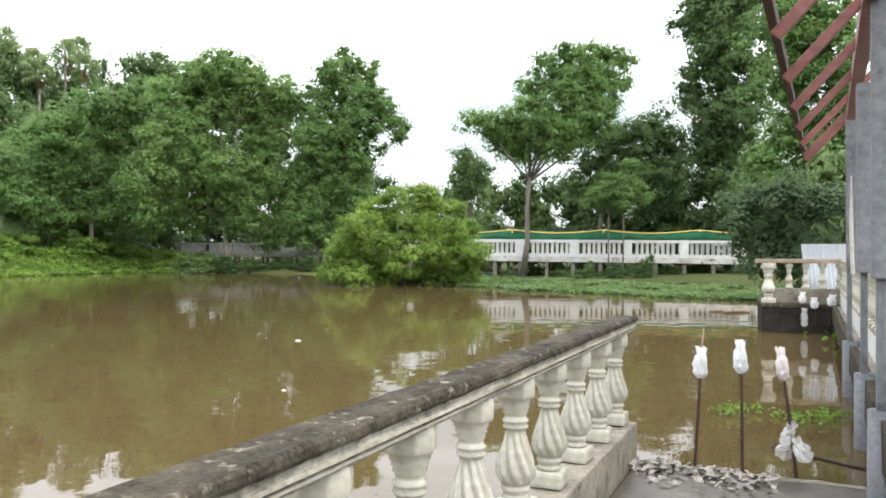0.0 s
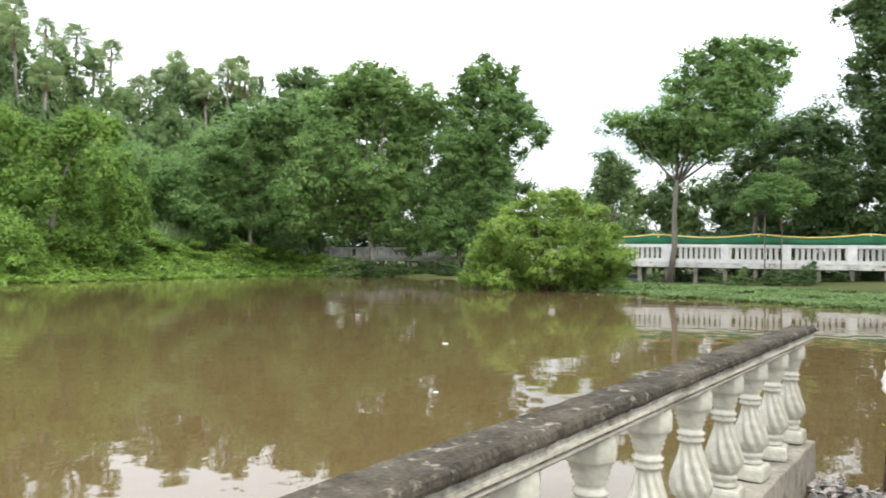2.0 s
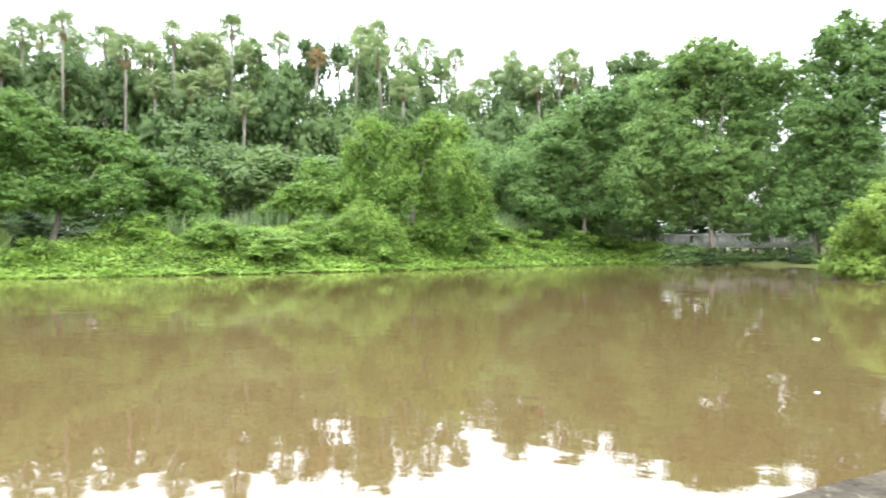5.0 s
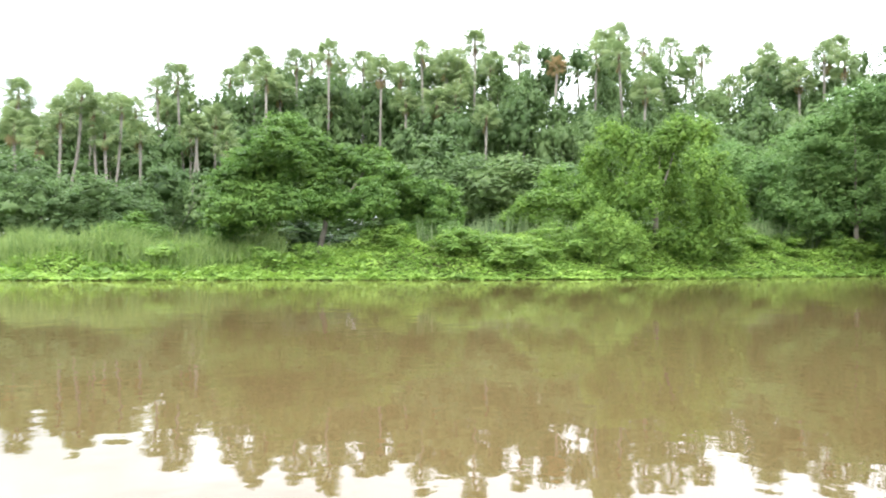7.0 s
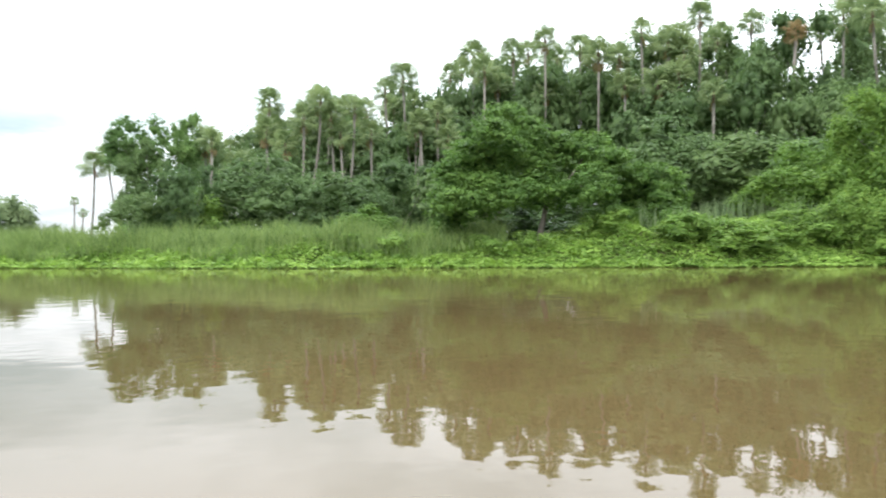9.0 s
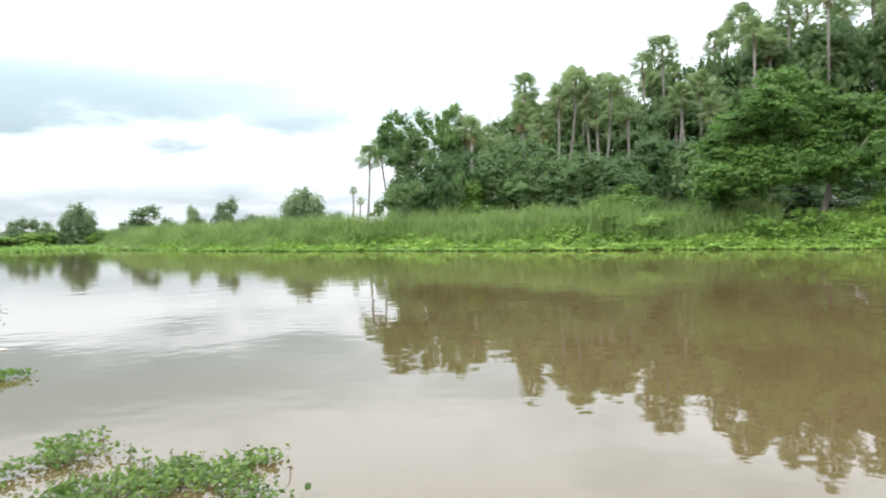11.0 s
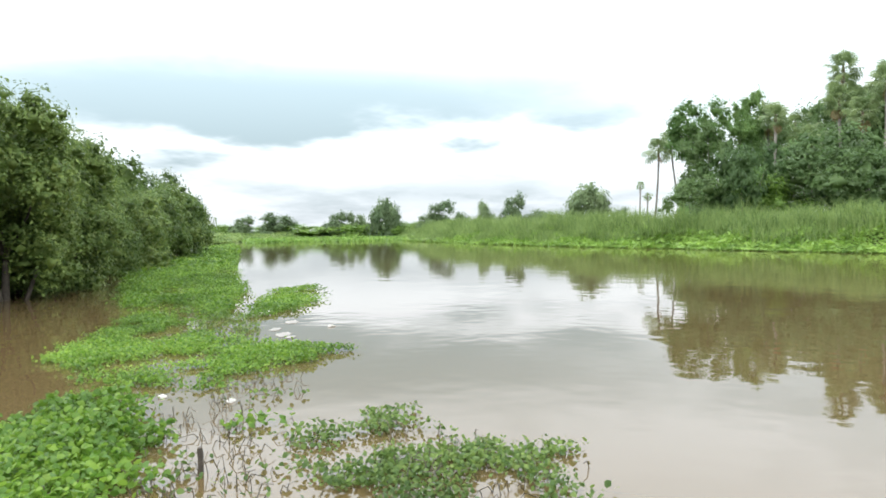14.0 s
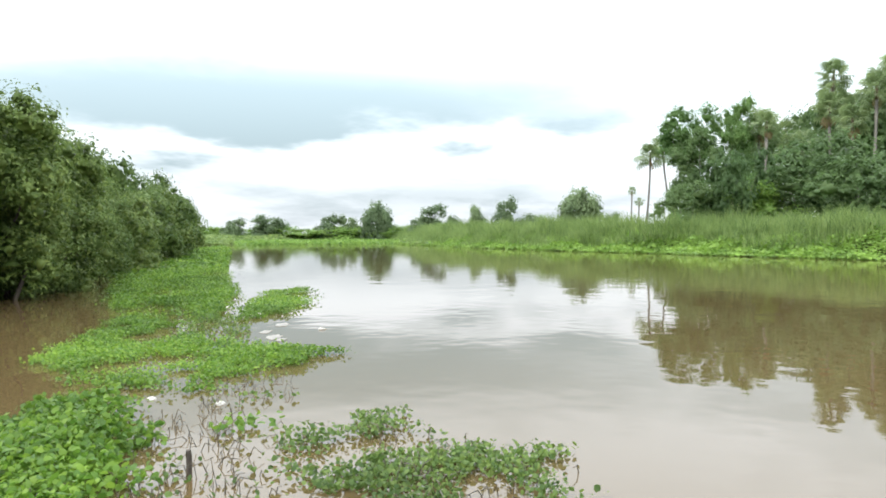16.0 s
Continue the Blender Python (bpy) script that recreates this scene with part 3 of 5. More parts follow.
BANK_TREES = [(-31.6, 68.0, 14.7, 13.3), (-37.0, 66.4, 14.8, 12.8), (-7.0, 67.6, 9.3, 6.8), (-37.4, 60.5, 12.2, 8.7), (-22.5, 70.0, 15.5, 11.0), (-15.0, 71.0, 16.5, 9.0), (-10.5, 70.0, 13.0, 7.5)]
VINE = [(-43.3, 40.4, 6.9, 6.8), (-46.0, 46.2, 10.4, 8.5)]
WOOD_A = [(-74.5, -4.8, 14.1, 4.8), (-74.7, -1.4, 14.4, 3.4), (-71.6, -3.8, 11.4, 4.6), (-70.5, 4.6, 9.8, 8.1), (-66.7, 0.1, 6.6, 6.6), (-64.1, 7.9, 8.0, 7.4), (-61.5, 11.5, 7.5, 6.7), (-64.3, 16.9, 9.2, 8.1), (-76.0, 15.3, 14.3, 10.1), (-79.1, 8.7, 14.2, 9.1), (-73.9, 23.2, 14.4, 10.1), (-74.9, 29.4, 18.7, 10.4), (-72.4, 35.0, 20.6, 11.1), (-67.6, 39.7, 19.8, 10.8)]
WOOD_B = [(-61.5, 41.6, 17.7, 9.7), (-56.9, 44.5, 16.6, 9.4), (-54.1, 47.8, 19.0, 8.9), (-52.7, 52.2, 22.8, 8.5), (-50.8, 42.5, 10.8, 10.1), (-53.6, 39.0, 11.8, 9.6), (-46.7, 45.5, 9.8, 9.5), (-47.8, 51.4, 14.3, 9.1), (-47.7, 56.8, 16.4, 9.1), (-42.9, 58.0, 15.4, 8.9), (-39.8, 61.3, 14.6, 9.5), (-38.0, 66.0, 15.6, 9.3), (-33.5, 67.2, 15.4, 9.8), (-29.8, 70.0, 20.1, 7.6), (-56.2, 12.4, 4.5, 4.8), (-63.6, 25.3, 10.9, 8.9), (-69.6, -1.4, 9.1, 4.8), (-69.5, -5.4, 6.1, 4.5)]
FAR = [(-119.1, -92.8, 4.7, 5.8), (-122.7, -88.0, 5.3, 7.5), (-133.7, -80.3, 5.7, 6.0), (-135.6, -77.0, 5.5, 5.0), (-135.9, -70.2, 8.1, 6.8), (-125.1, -53.0, 7.0, 8.3), (-125.2, -44.5, 6.8, 4.3), (-126.8, -39.7, 8.1, 5.3), (-128.0, -35.4, 5.1, 5.6), (-110.4, -23.1, 8.3, 6.7), (-124.1, -20.1, 5.1, 3.8), (-127.8, -84.0, 2.7, 10.5), (-133.7, -74.2, 3.2, 9.3), (-136.6, -64.1, 3.0, 8.1), (-229.4, -194.7, 4.2, 13.8), (-224.7, -200.2, 3.8, 16.1)]
FAR_LOW = [(-124.8, -101.6, 3.2, 8.1), (-128.5, -96.9, 2.8, 8.1), (-132.1, -92.0, 3.6, 8.1), (-135.5, -86.8, 2.9, 8.1), (-138.8, -81.5, 3.3, 8.1), (-141.8, -76.0, 2.8, 8.1), (-144.7, -70.3, 3.6, 8.1), (-147.4, -64.5, 2.9, 8.1), (-131.2, -51.4, 3.0, 7.1), (-133.1, -46.1, 2.6, 7.1), (-134.8, -40.9, 3.3, 7.1), (-136.2, -35.5, 2.7, 7.1), (-137.5, -30.3, 3.0, 7.1), (-138.5, -25.0, 2.6, 7.1)]
PALMS_A = [(-80.2, -9.3, 11.3), (-80.3, -8.0, 12.0), (-69.6, 0.9, 12.5), (-78.5, 3.5, 12.8), (-71.3, 6.8, 16.7), (-67.3, 6.1, 13.1), (-72.9, 10.2, 15.8), (-68.7, 11.2, 16.5), (-77.0, 15.6, 17.6), (-69.3, 17.5, 17.9), (-65.0, 18.1, 18.4), (-70.2, 21.7, 14.8), (-65.8, 22.3, 14.8), (-74.1, 25.9, 20.9), (-66.7, 25.7, 21.4), (-62.6, 25.1, 18.8), (-67.0, 30.0, 21.9), (-62.1, 31.0, 21.8), (-69.5, 36.2, 22.4), (-62.3, 34.8, 21.5), (-58.0, 34.2, 19.9)]
PALMS_B = [(-56.0, 37.3, 21.5), (-59.6, 42.6, 22.2), (-54.7, 42.5, 23.0), (-60.5, 49.6, 23.5), (-53.5, 47.0, 22.3), (-54.0, 40.2, 19.6), (-57.4, 45.5, 17.4), (-56.7, 39.8, 16.1), (-66.3, 41.6, 22.3), (-48.4, 52.1, 22.2), (-44.2, 50.5, 20.7), (-71.9, 15.6, 14.0), (-68.5, 11.9, 14.3)]
PALMS_C = [(-54.0, 59.3, 25.9), (-55.4, 63.4, 27.6), (-49.9, 65.2, 25.2), (-50.8, 72.0, 25.5), (-46.8, 71.1, 21.2), (-41.0, 68.8, 23.0), (-40.9, 73.5, 22.4), (-36.5, 73.5, 23.4), (-55.3, 68.7, 25.0), (-54.7, 65.3, 18.3), (-48.1, 64.1, 17.0), (-34.6, 76.6, 19.5)]
PALMS_D = [(-37.8, 63.6, 20.5), (-34.7, 63.1, 18.5), (-33.4, 64.9, 20.7), (-31.1, 63.8, 19.1), (-27.4, 66.6, 16.4), (-25.1, 67.5, 16.0)]
LONE = [(-169.14, -23.36, 12.31), (-167.36, -21.54, 9.68)]

WOOD_A = farther(WOOD_A[:3], 1.45) + farther(WOOD_A[3:8], 1.15) + farther(WOOD_A[8:], 1.45)
WOOD_B = farther(WOOD_B[:4], 1.45) + farther(WOOD_B[4:7], 1.15) + farther(WOOD_B[7:14], 1.4) + farther(WOOD_B[14:], 1.05)
PALMS_A, PALMS_B, PALMS_C, PALMS_D = (farther(rows, 1.6) for rows in (PALMS_A, PALMS_B, PALMS_C, PALMS_D))

g = "trees by the raised walkway"
lobed_tree((4.5, 42.3), [(4.4, 12.9, 0.88), (5.6, 12.5, 0.82), (2.5, 12.9, 0.88), (1.2, 12.5, 0.65), (0.6, 10.9, 1.04), (2.5, 11.2, 1.37), (4.4, 11.0, 1.37), (5.8, 11.1, 0.59), (0.3, 9.3, 1.24), (2.2, 9.0, 1.47), (4.1, 8.9, 1.37), (-0.8, 8.0, 1.18), (-2.0, 9.2, 0.85), (-3.1, 9.2, 0.65), (0.1, 7.4, 1.04), (2.3, 7.5, 1.04)],
           LEAF_MID, "slim grey-trunked tree with an open green crown", group=g, fork=0.44, girth=0.15, clump=0.42, leaf=0.16, spray=0.28, fill_in=4, density=0.34)
lobed_tree((9.1, 45.1), [(3.9, 9.9, 0.71), (3.4, 8.7, 1.41), (1.8, 8.4, 1.41), (4.7, 7.9, 1.13), (0.4, 7.2, 1.27), (2.5, 6.3, 1.59), (4.4, 5.9, 1.48), (1.1, 5.5, 1.27), (5.2, 6.6, 1.13), (3.8, 4.8, 1.13), (-0.9, 5.9, 0.78)],
           LEAF_DARK, "broad tree with dark green crown beside the walkway", group=g, fork=0.4, girth=0.14, clump=0.48, leaf=0.18, spray=0.24, fill_in=4)
lobed_tree((1.7, 47.0), [(-0.4, 7.5, 0.9), (0.6, 6.9, 0.79), (-0.7, 6.1, 0.72), (0.4, 5.5, 0.79), (-0.6, 5.0, 0.58)],
           LEAF_DARK, "small dark tree wrapped in creepers behind the walkway", group=g, fork=0.5, girth=0.12, clump=0.4, leaf=0.16)
lobed_tree((17.0, 43.8), [(-2.7, 15.5, 0.94), (-1.6, 16.1, 1.44), (0.2, 15.7, 1.81), (-0.9, 13.6, 1.52), (-1.9, 12.4, 1.01), (-2.3, 11.0, 0.87), (0.6, 12.9, 2.17), (-1.3, 10.0, 1.44), (0.9, 9.9, 2.17), (-1.5, 8.2, 1.23), (0.3, 7.2, 1.81), (-1.1, 6.1, 1.16), (-0.9, 17.5, 1.44), (1.3, 17.6, 2.17)],
           LEAF_DARK, "tall broad-leaved tree with dark green crown beside the walkway", group=g, fork=0.3, girth=0.26, clump=0.5, leaf=0.18, spray=0.24, fill_in=4)
lobed_tree((15.1, 30.5), [(-1.0, 10.8, 1.57), (0.2, 11.6, 1.83), (-0.6, 8.4, 1.57), (1.0, 9.2, 1.83), (0.2, 6.2, 1.57), (-1.3, 6.1, 1.18), (-1.5, 4.6, 1.04), (1.0, 4.5, 1.57), (1.4, 6.8, 1.57), (-0.4, 3.9, 1.31)],
           LEAF_MID, "leafy green tree standing behind the pavilion", group=g, fork=0.25, girth=0.2, clump=0.42, leaf=0.15, spray=0.22)
lobed_tree((8.3, 17.6), [(-0.9, 2.7, 0.57), (-0.2, 2.9, 0.63), (0.4, 2.5, 0.67), (-1.1, 2.2, 0.39), (-0.8, 1.8, 0.54), (-0.1, 1.8, 0.67), (0.5, 1.5, 0.67), (0.8, 2.6, 0.6), (-0.6, 1.2, 0.45), (0.2, 1.1, 0.52)],
           LEAF_BUSH, "dense grey-green bush beside the landing stage", "bush", fork=0.2, girth=0.05, clump=0.2, leaf=0.085, spray=0.25)
tree("near", 12.4, 22.6, 4.9, 4.6, -0.02, "dense dark green shrub behind the pavilion", "bush")
for x, y, top, w, low in WALKWAY_TREES:
    tree("dark", x, y, top, w, low, "broad-leaved tree with dark green crown behind the walkway", group=g)
for x, y, top, w in HEDGE:
    tree("dark", x, y, top, w * 1.25, 0.02, "dense green shrub behind the raised walkway", "bush", "shrubs behind the walkway")
for x, y, top, w in SAPLINGS:
    tree("sparse", x, y, top, w, 0.6, "slender sapling growing in front of the walkway", "sapling", "saplings by the walkway")
rnd = random.Random(31)
UNDER += [(18.5 - 1.9 * i + rnd.uniform(-0.5, 0.5), 39.3 + 0.49 * i + rnd.uniform(-0.5, 1.2), rnd.uniform(0.7, 1.15), rnd.uniform(1.2, 2.0)) for i in range(9)]
for x, y, top, w in UNDER:
    tree("low", x, y, top, w, -0.1, "small leafy shrub under the raised walkway", "bush", "shrubs under the walkway")
lobed_tree((-2.1, 36.9), [(-0.3, 4.5, 0.57), (0.9, 4.4, 0.8), (-1.4, 3.8, 0.74), (2.3, 3.7, 0.74), (-2.0, 2.9, 0.85), (-0.3, 2.9, 1.08), (1.4, 2.9, 1.08), (3.1, 2.6, 0.85), (-2.8, 1.8, 0.85), (-1.4, 1.5, 1.08), (0.3, 1.5, 1.19), (2.3, 1.5, 1.08), (3.6, 1.8, 0.74), (-3.4, 0.5, 0.6), (-2.2, 0.4, 0.75), (-0.8, 0.35, 0.75), (0.6, 0.4, 0.75), (1.9, 0.35, 0.75), (3.2, 0.5, 0.7)],
           LEAF_LIGHT, "spreading yellow-green bush hanging over the water", "bush", fork=0.15, girth=0.1, clump=0.36, density=0.42, per=46, leaf=0.17, slim=0.4, squash=0.55, droop=0.14, spray=0.32, deep=0.6)
g = "trees on the river bank"
lobed_tree((-17.5, 59.5), [(-0.7, 16.9, 1.62), (-2.1, 15.1, 2.14), (1.2, 15.6, 2.0), (4.1, 14.7, 1.81), (5.8, 13.9, 1.33), (-4.0, 13.6, 2.0), (-0.6, 12.2, 2.86), (3.2, 11.8, 2.62), (-4.4, 10.5, 2.29), (-1.6, 8.4, 2.62), (2.2, 7.9, 2.38), (-6.0, 7.1, 2.14), (-0.6, 5.5, 2.0), (-2.0, 4.2, 1.24), (-5.1, 4.8, 1.91), (1.3, 4.4, 1.91)],
           LEAF_MID, "large leafy green tree on the river bank", group=g, fork=0.22, girth=0.24, fill_in=4, density=0.34)
lobed_tree((-10.6, 60.1), [(2.6, 17.6, 1.03), (1.1, 16.6, 1.12), (4.5, 16.4, 1.12), (0.9, 14.5, 1.5), (3.7, 14.1, 1.69), (5.6, 13.4, 1.41), (7.2, 11.8, 1.03), (6.9, 11.0, 0.56), (2.8, 11.6, 1.97), (0.1, 10.6, 1.78), (4.3, 9.7, 1.31), (1.0, 7.8, 2.34), (-1.3, 6.4, 2.11), (3.4, 6.7, 1.78), (-0.8, 3.6, 1.97), (1.8, 2.7, 1.5), (-2.9, 2.9, 1.41)],
           LEAF_MID, "tall slender tree with ragged green lobes on the bank", group=g, fork=0.18, girth=0.2, clump=0.5, leaf=0.2, spray=0.26, deep=0.25, fill_in=4, density=0.34)
lobed_tree((-28.5, 59.6), [(-0.1, 12.9, 2.28), (-2.5, 10.5, 2.28), (1.9, 10.7, 2.54), (3.9, 14.0, 2.28), (-3.4, 7.6, 2.28), (-0.5, 7.6, 2.54), (2.4, 7.2, 2.28), (-2.4, 4.6, 2.03), (0.5, 4.7, 2.28), (3.4, 4.7, 1.77), (-4.8, 5.6, 1.77)],
           LEAF_MID, "rounded dull green tree on the river bank", group=g, fork=0.2, girth=0.2)
lobed_tree((-34.0, 85.5), [(0.6, 23.2, 2.12), (-1.9, 22.8, 1.27), (2.0, 22.2, 1.55), (-0.1, 20.0, 2.12)],
           LEAF_DARK, "tall dark tree top rising behind the bank trees", group=g, fork=0.7, girth=0.25, clump=0.7, leaf=0.3, spray=0.3)
for i, (x, y, top, w) in enumerate(BANK_TREES):
    tree("dark" if i in (2, 4, 5) else "mid", x, y, top, w * 1.1, 0.05, "large leafy green tree on the river bank", group=g)
g = "creeper-covered trees"
lobed_tree((-34.3, 42.5), [(1.7, 10.2, 1.26), (3.2, 10.0, 1.09), (0.4, 9.2, 1.34), (-2.8, 10.2, 1.09), (-3.9, 8.4, 1.34), (-1.6, 8.9, 1.34), (0.4, 7.3, 1.76), (3.1, 7.6, 1.59), (4.3, 6.2, 1.34), (5.2, 5.5, 0.92), (-3.0, 6.4, 1.76), (-1.1, 5.5, 1.93), (1.5, 4.9, 1.93), (3.8, 4.4, 1.51), (-4.6, 5.4, 1.17), (-3.8, 3.8, 1.51), (5.3, 4.0, 0.92), (-1.8, 3.1, 1.34), (0.7, 2.6, 1.34), (3.0, 2.6, 1.17), (-3.2, 2.4, 1.17)],
           LEAF_VINE, "tree smothered in bright green hanging creepers", group=g, fork=0.4, girth=0.2, clump=0.45, leaf=0.18, squash=1.1, droop=0.7, density=0.34, deep=0.6, fill_in=1, spray=0.12)
lobed_tree((-34.9, 37.4), [(0.3, 4.6, 0.55), (0.2, 3.9, 0.78), (-0.5, 3.2, 1.02), (1.3, 3.0, 1.18), (-1.3, 2.5, 1.02), (2.3, 2.3, 0.94), (0.0, 1.8, 1.02), (1.6, 1.4, 0.94)],
           LEAF_CREEP, "stump overgrown with a cone of bright creepers", "bush", fork=0.4, girth=0.1, clump=0.34, leaf=0.16, squash=0.9, droop=0.3)
for i, (x, y, top, w) in enumerate(VINE):
    tree("vine", x, y, top, w * 1.1, -0.02, "tree smothered in bright green creepers", group=g)
lobed_tree((-48.2, 23.1), [(-2.4, 10.7, 1.3), (-3.5, 9.3, 1.47), (-0.8, 9.3, 1.47), (-5.2, 8.1, 1.47), (-6.0, 6.5, 1.63), (-3.6, 6.9, 1.83), (-0.8, 7.3, 1.83), (1.6, 8.1, 1.63), (3.7, 8.3, 1.3), (4.4, 7.1, 1.47), (6.4, 6.3, 1.63), (8.4, 5.8, 1.47), (9.2, 4.7, 1.22), (-6.5, 4.6, 1.47), (-4.4, 4.4, 1.55), (-1.8, 5.0, 1.55), (0.8, 5.0, 1.71), (3.6, 5.2, 1.71), (6.0, 4.0, 1.63), (8.4, 3.1, 1.63), (9.5, 2.5, 1.06), (-6.3, 2.6, 1.22), (6.0, 1.8, 1.55), (8.4, 1.1, 1.38), (9.9, 1.1, 0.98)],
           LEAF_SPREAD, "wide spreading tree with layered bright green boughs", fork=0.3, girth=0.22, clump=0.52, leaf=0.24, squash=0.5, density=0.36, fill_in=3)
for i, (x, y, top, w) in enumerate(WOOD_A + WOOD_B):
    tree("mid" if i < 2 else ("vine" if i in (4, 28) else "dark"), x, y, top, w * 1.3, -0.04 if i > 1 else 0.5, "dark green woodland tree on the hillside", group="woodland trees")
rnd = random.Random(77)
for i in range(17):
    turn, far = radians(27 + 4.1 * i + rnd.uniform(-1, 1)), 84 + rnd.uniform(-4, 6)
    tree("mid" if i % 3 == 1 else "dark", -math.sin(turn) * far, math.cos(turn) * far, rnd.uniform(6.0, 9.5), rnd.uniform(8.5, 11), -0.05, "low dark woodland tree at the wood's edge", group="woodland trees")
for i, (x, y, top) in enumerate(PALMS_A[2:] + PALMS_B[:9:2] + PALMS_C):
    far = (124, 120, 128, 121)[i % 4] / math.hypot(x, y)
    tree("dark", x * far, y * far, 1.55 + (top - 1.55) * far * (0.84, 0.90, 0.78, 0.88, 0.93)[i % 5], 11.5, 0.3, "dark green woodland tree among the palms", group="woodland trees")
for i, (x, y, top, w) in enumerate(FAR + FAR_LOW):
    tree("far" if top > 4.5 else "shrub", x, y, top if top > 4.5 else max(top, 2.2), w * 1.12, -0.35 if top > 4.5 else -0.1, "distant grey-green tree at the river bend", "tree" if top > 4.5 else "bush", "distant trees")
rnd = random.Random(5)
for i in range(14):
    k = i / 13
    x, y = -14.2 - 34 * k ** 1.15 + rnd.uniform(-0.5, 0.5), -18.6 - 25 * k ** 1.15 + rnd.uniform(-0.5, 0.5)
    tree("mang_near" if i < 4 else "mang", x, y, 4.7 + (-0.3, 0.45, -0.5, 0.25)[i % 4] + rnd.uniform(-0.2, 0.2), 4.4 + rnd.uniform(-0.4, 0.5), 0.12, "olive-green waterside tree standing in flood water", group="row of waterside trees")
tree("mang_near", -12.3, -17.0, 5.35, 4.6, 0.27, "olive-green waterside tree with a bare forked trunk", group="row of waterside trees", stem=(-12.6, -16.7))
for x, y, top, w, low in ((-8.6, -16.4, 5.2, 4.6, 0.2), (-11.4, -20.6, 5.6, 5.0, 0.05), (-15.8, -22.8, 5.5, 5.0, 0.05), (-22.0, -28.0, 5.3, 5.0, 0.05), (-31.0, -35.5, 5.3, 5.0, 0.05)):
    tree("mang_near" if x > -12 else "mang", x, y, top, w, low, "olive-green waterside tree standing in flood water", group="row of waterside trees")

rnd = random.Random(12)
for i in range(84):
    k = rnd.random()
    j = rnd.choice((6, 6, 7, 7, 7, 8, 8, 9, 9, 10, 11))
    (ax, ay), (bx, by) = SHORE[j], SHORE[j + 1]
    out = Vector((-(by - ay), bx - ax)).normalized() * -rnd.uniform(1.8, 7.0)
    x, y = ax + (bx - ax) * k + out.x, ay + (by - ay) * k + out.y
    if float(land(x, y)) < 1.5:
        x, y = x - 2 * out.x, y - 2 * out.y
    tree("shrub", x, y, float(ground_z(x, y)) + rnd.uniform(0.7, 1.7), rnd.uniform(2.2, 4.2), -0.12, "mound of bright green creepers on the bank", "bush", "creeper mounds")

# shrubs added to stand in for the dark shade in the tree's hollow
for x, y, top, w in ((-52.5, 25.6, 4.2, 7.0), (-49.0, 28.5, 3.4, 6.0), (-54.5, 21.0, 3.4, 6.0)):
    tree("low", x, y, top, w, -0.05, "dark shrub added for shade under the spreading tree", "bush", "shrubs under the spreading tree")

# ---- palms ----


def fan_leaf():
    """A fan leaf on its stalk, one long, pointing along +x: pleated pointed rays that bend down at their tips."""
    verts, faces = [(0, -0.018, 0), (0, 0.018, 0), (0.5, 0, 0.03)], [(0, 1, 2)]
    rays = 13
    hub = len(verts)
    verts.append((0.48, 0, 0.035))
    for i in range(rays):
        a = radians(-128 + 256 * i / (rays - 1))
        da = radians(7.5)
        rlen = 0.52 - 0.12 * abs(i - 6) / 6
        for ang, rr in ((a - da, 0.7), (a + da, 0.7), (a, 1.0)):
            px, py = 0.48 + math.cos(ang) * rlen * rr, math.sin(ang) * rlen * rr * 0.85
            fall = 0.05 if rr < 1 else 0.24
            verts.append((px, py, 0.035 - fall + (0.02 if rr < 1 else 0)))
        k = hub + 1 + i * 3
        faces += [(hub, k, k + 1), (k, k + 2, k + 1)]
    return verts, faces


fv, ff = fan_leaf()
FROND, DEADFROND = raw("frond", fv, ff, LEAF_PALM), raw("dead_frond", fv, ff, LEAF_DEAD)


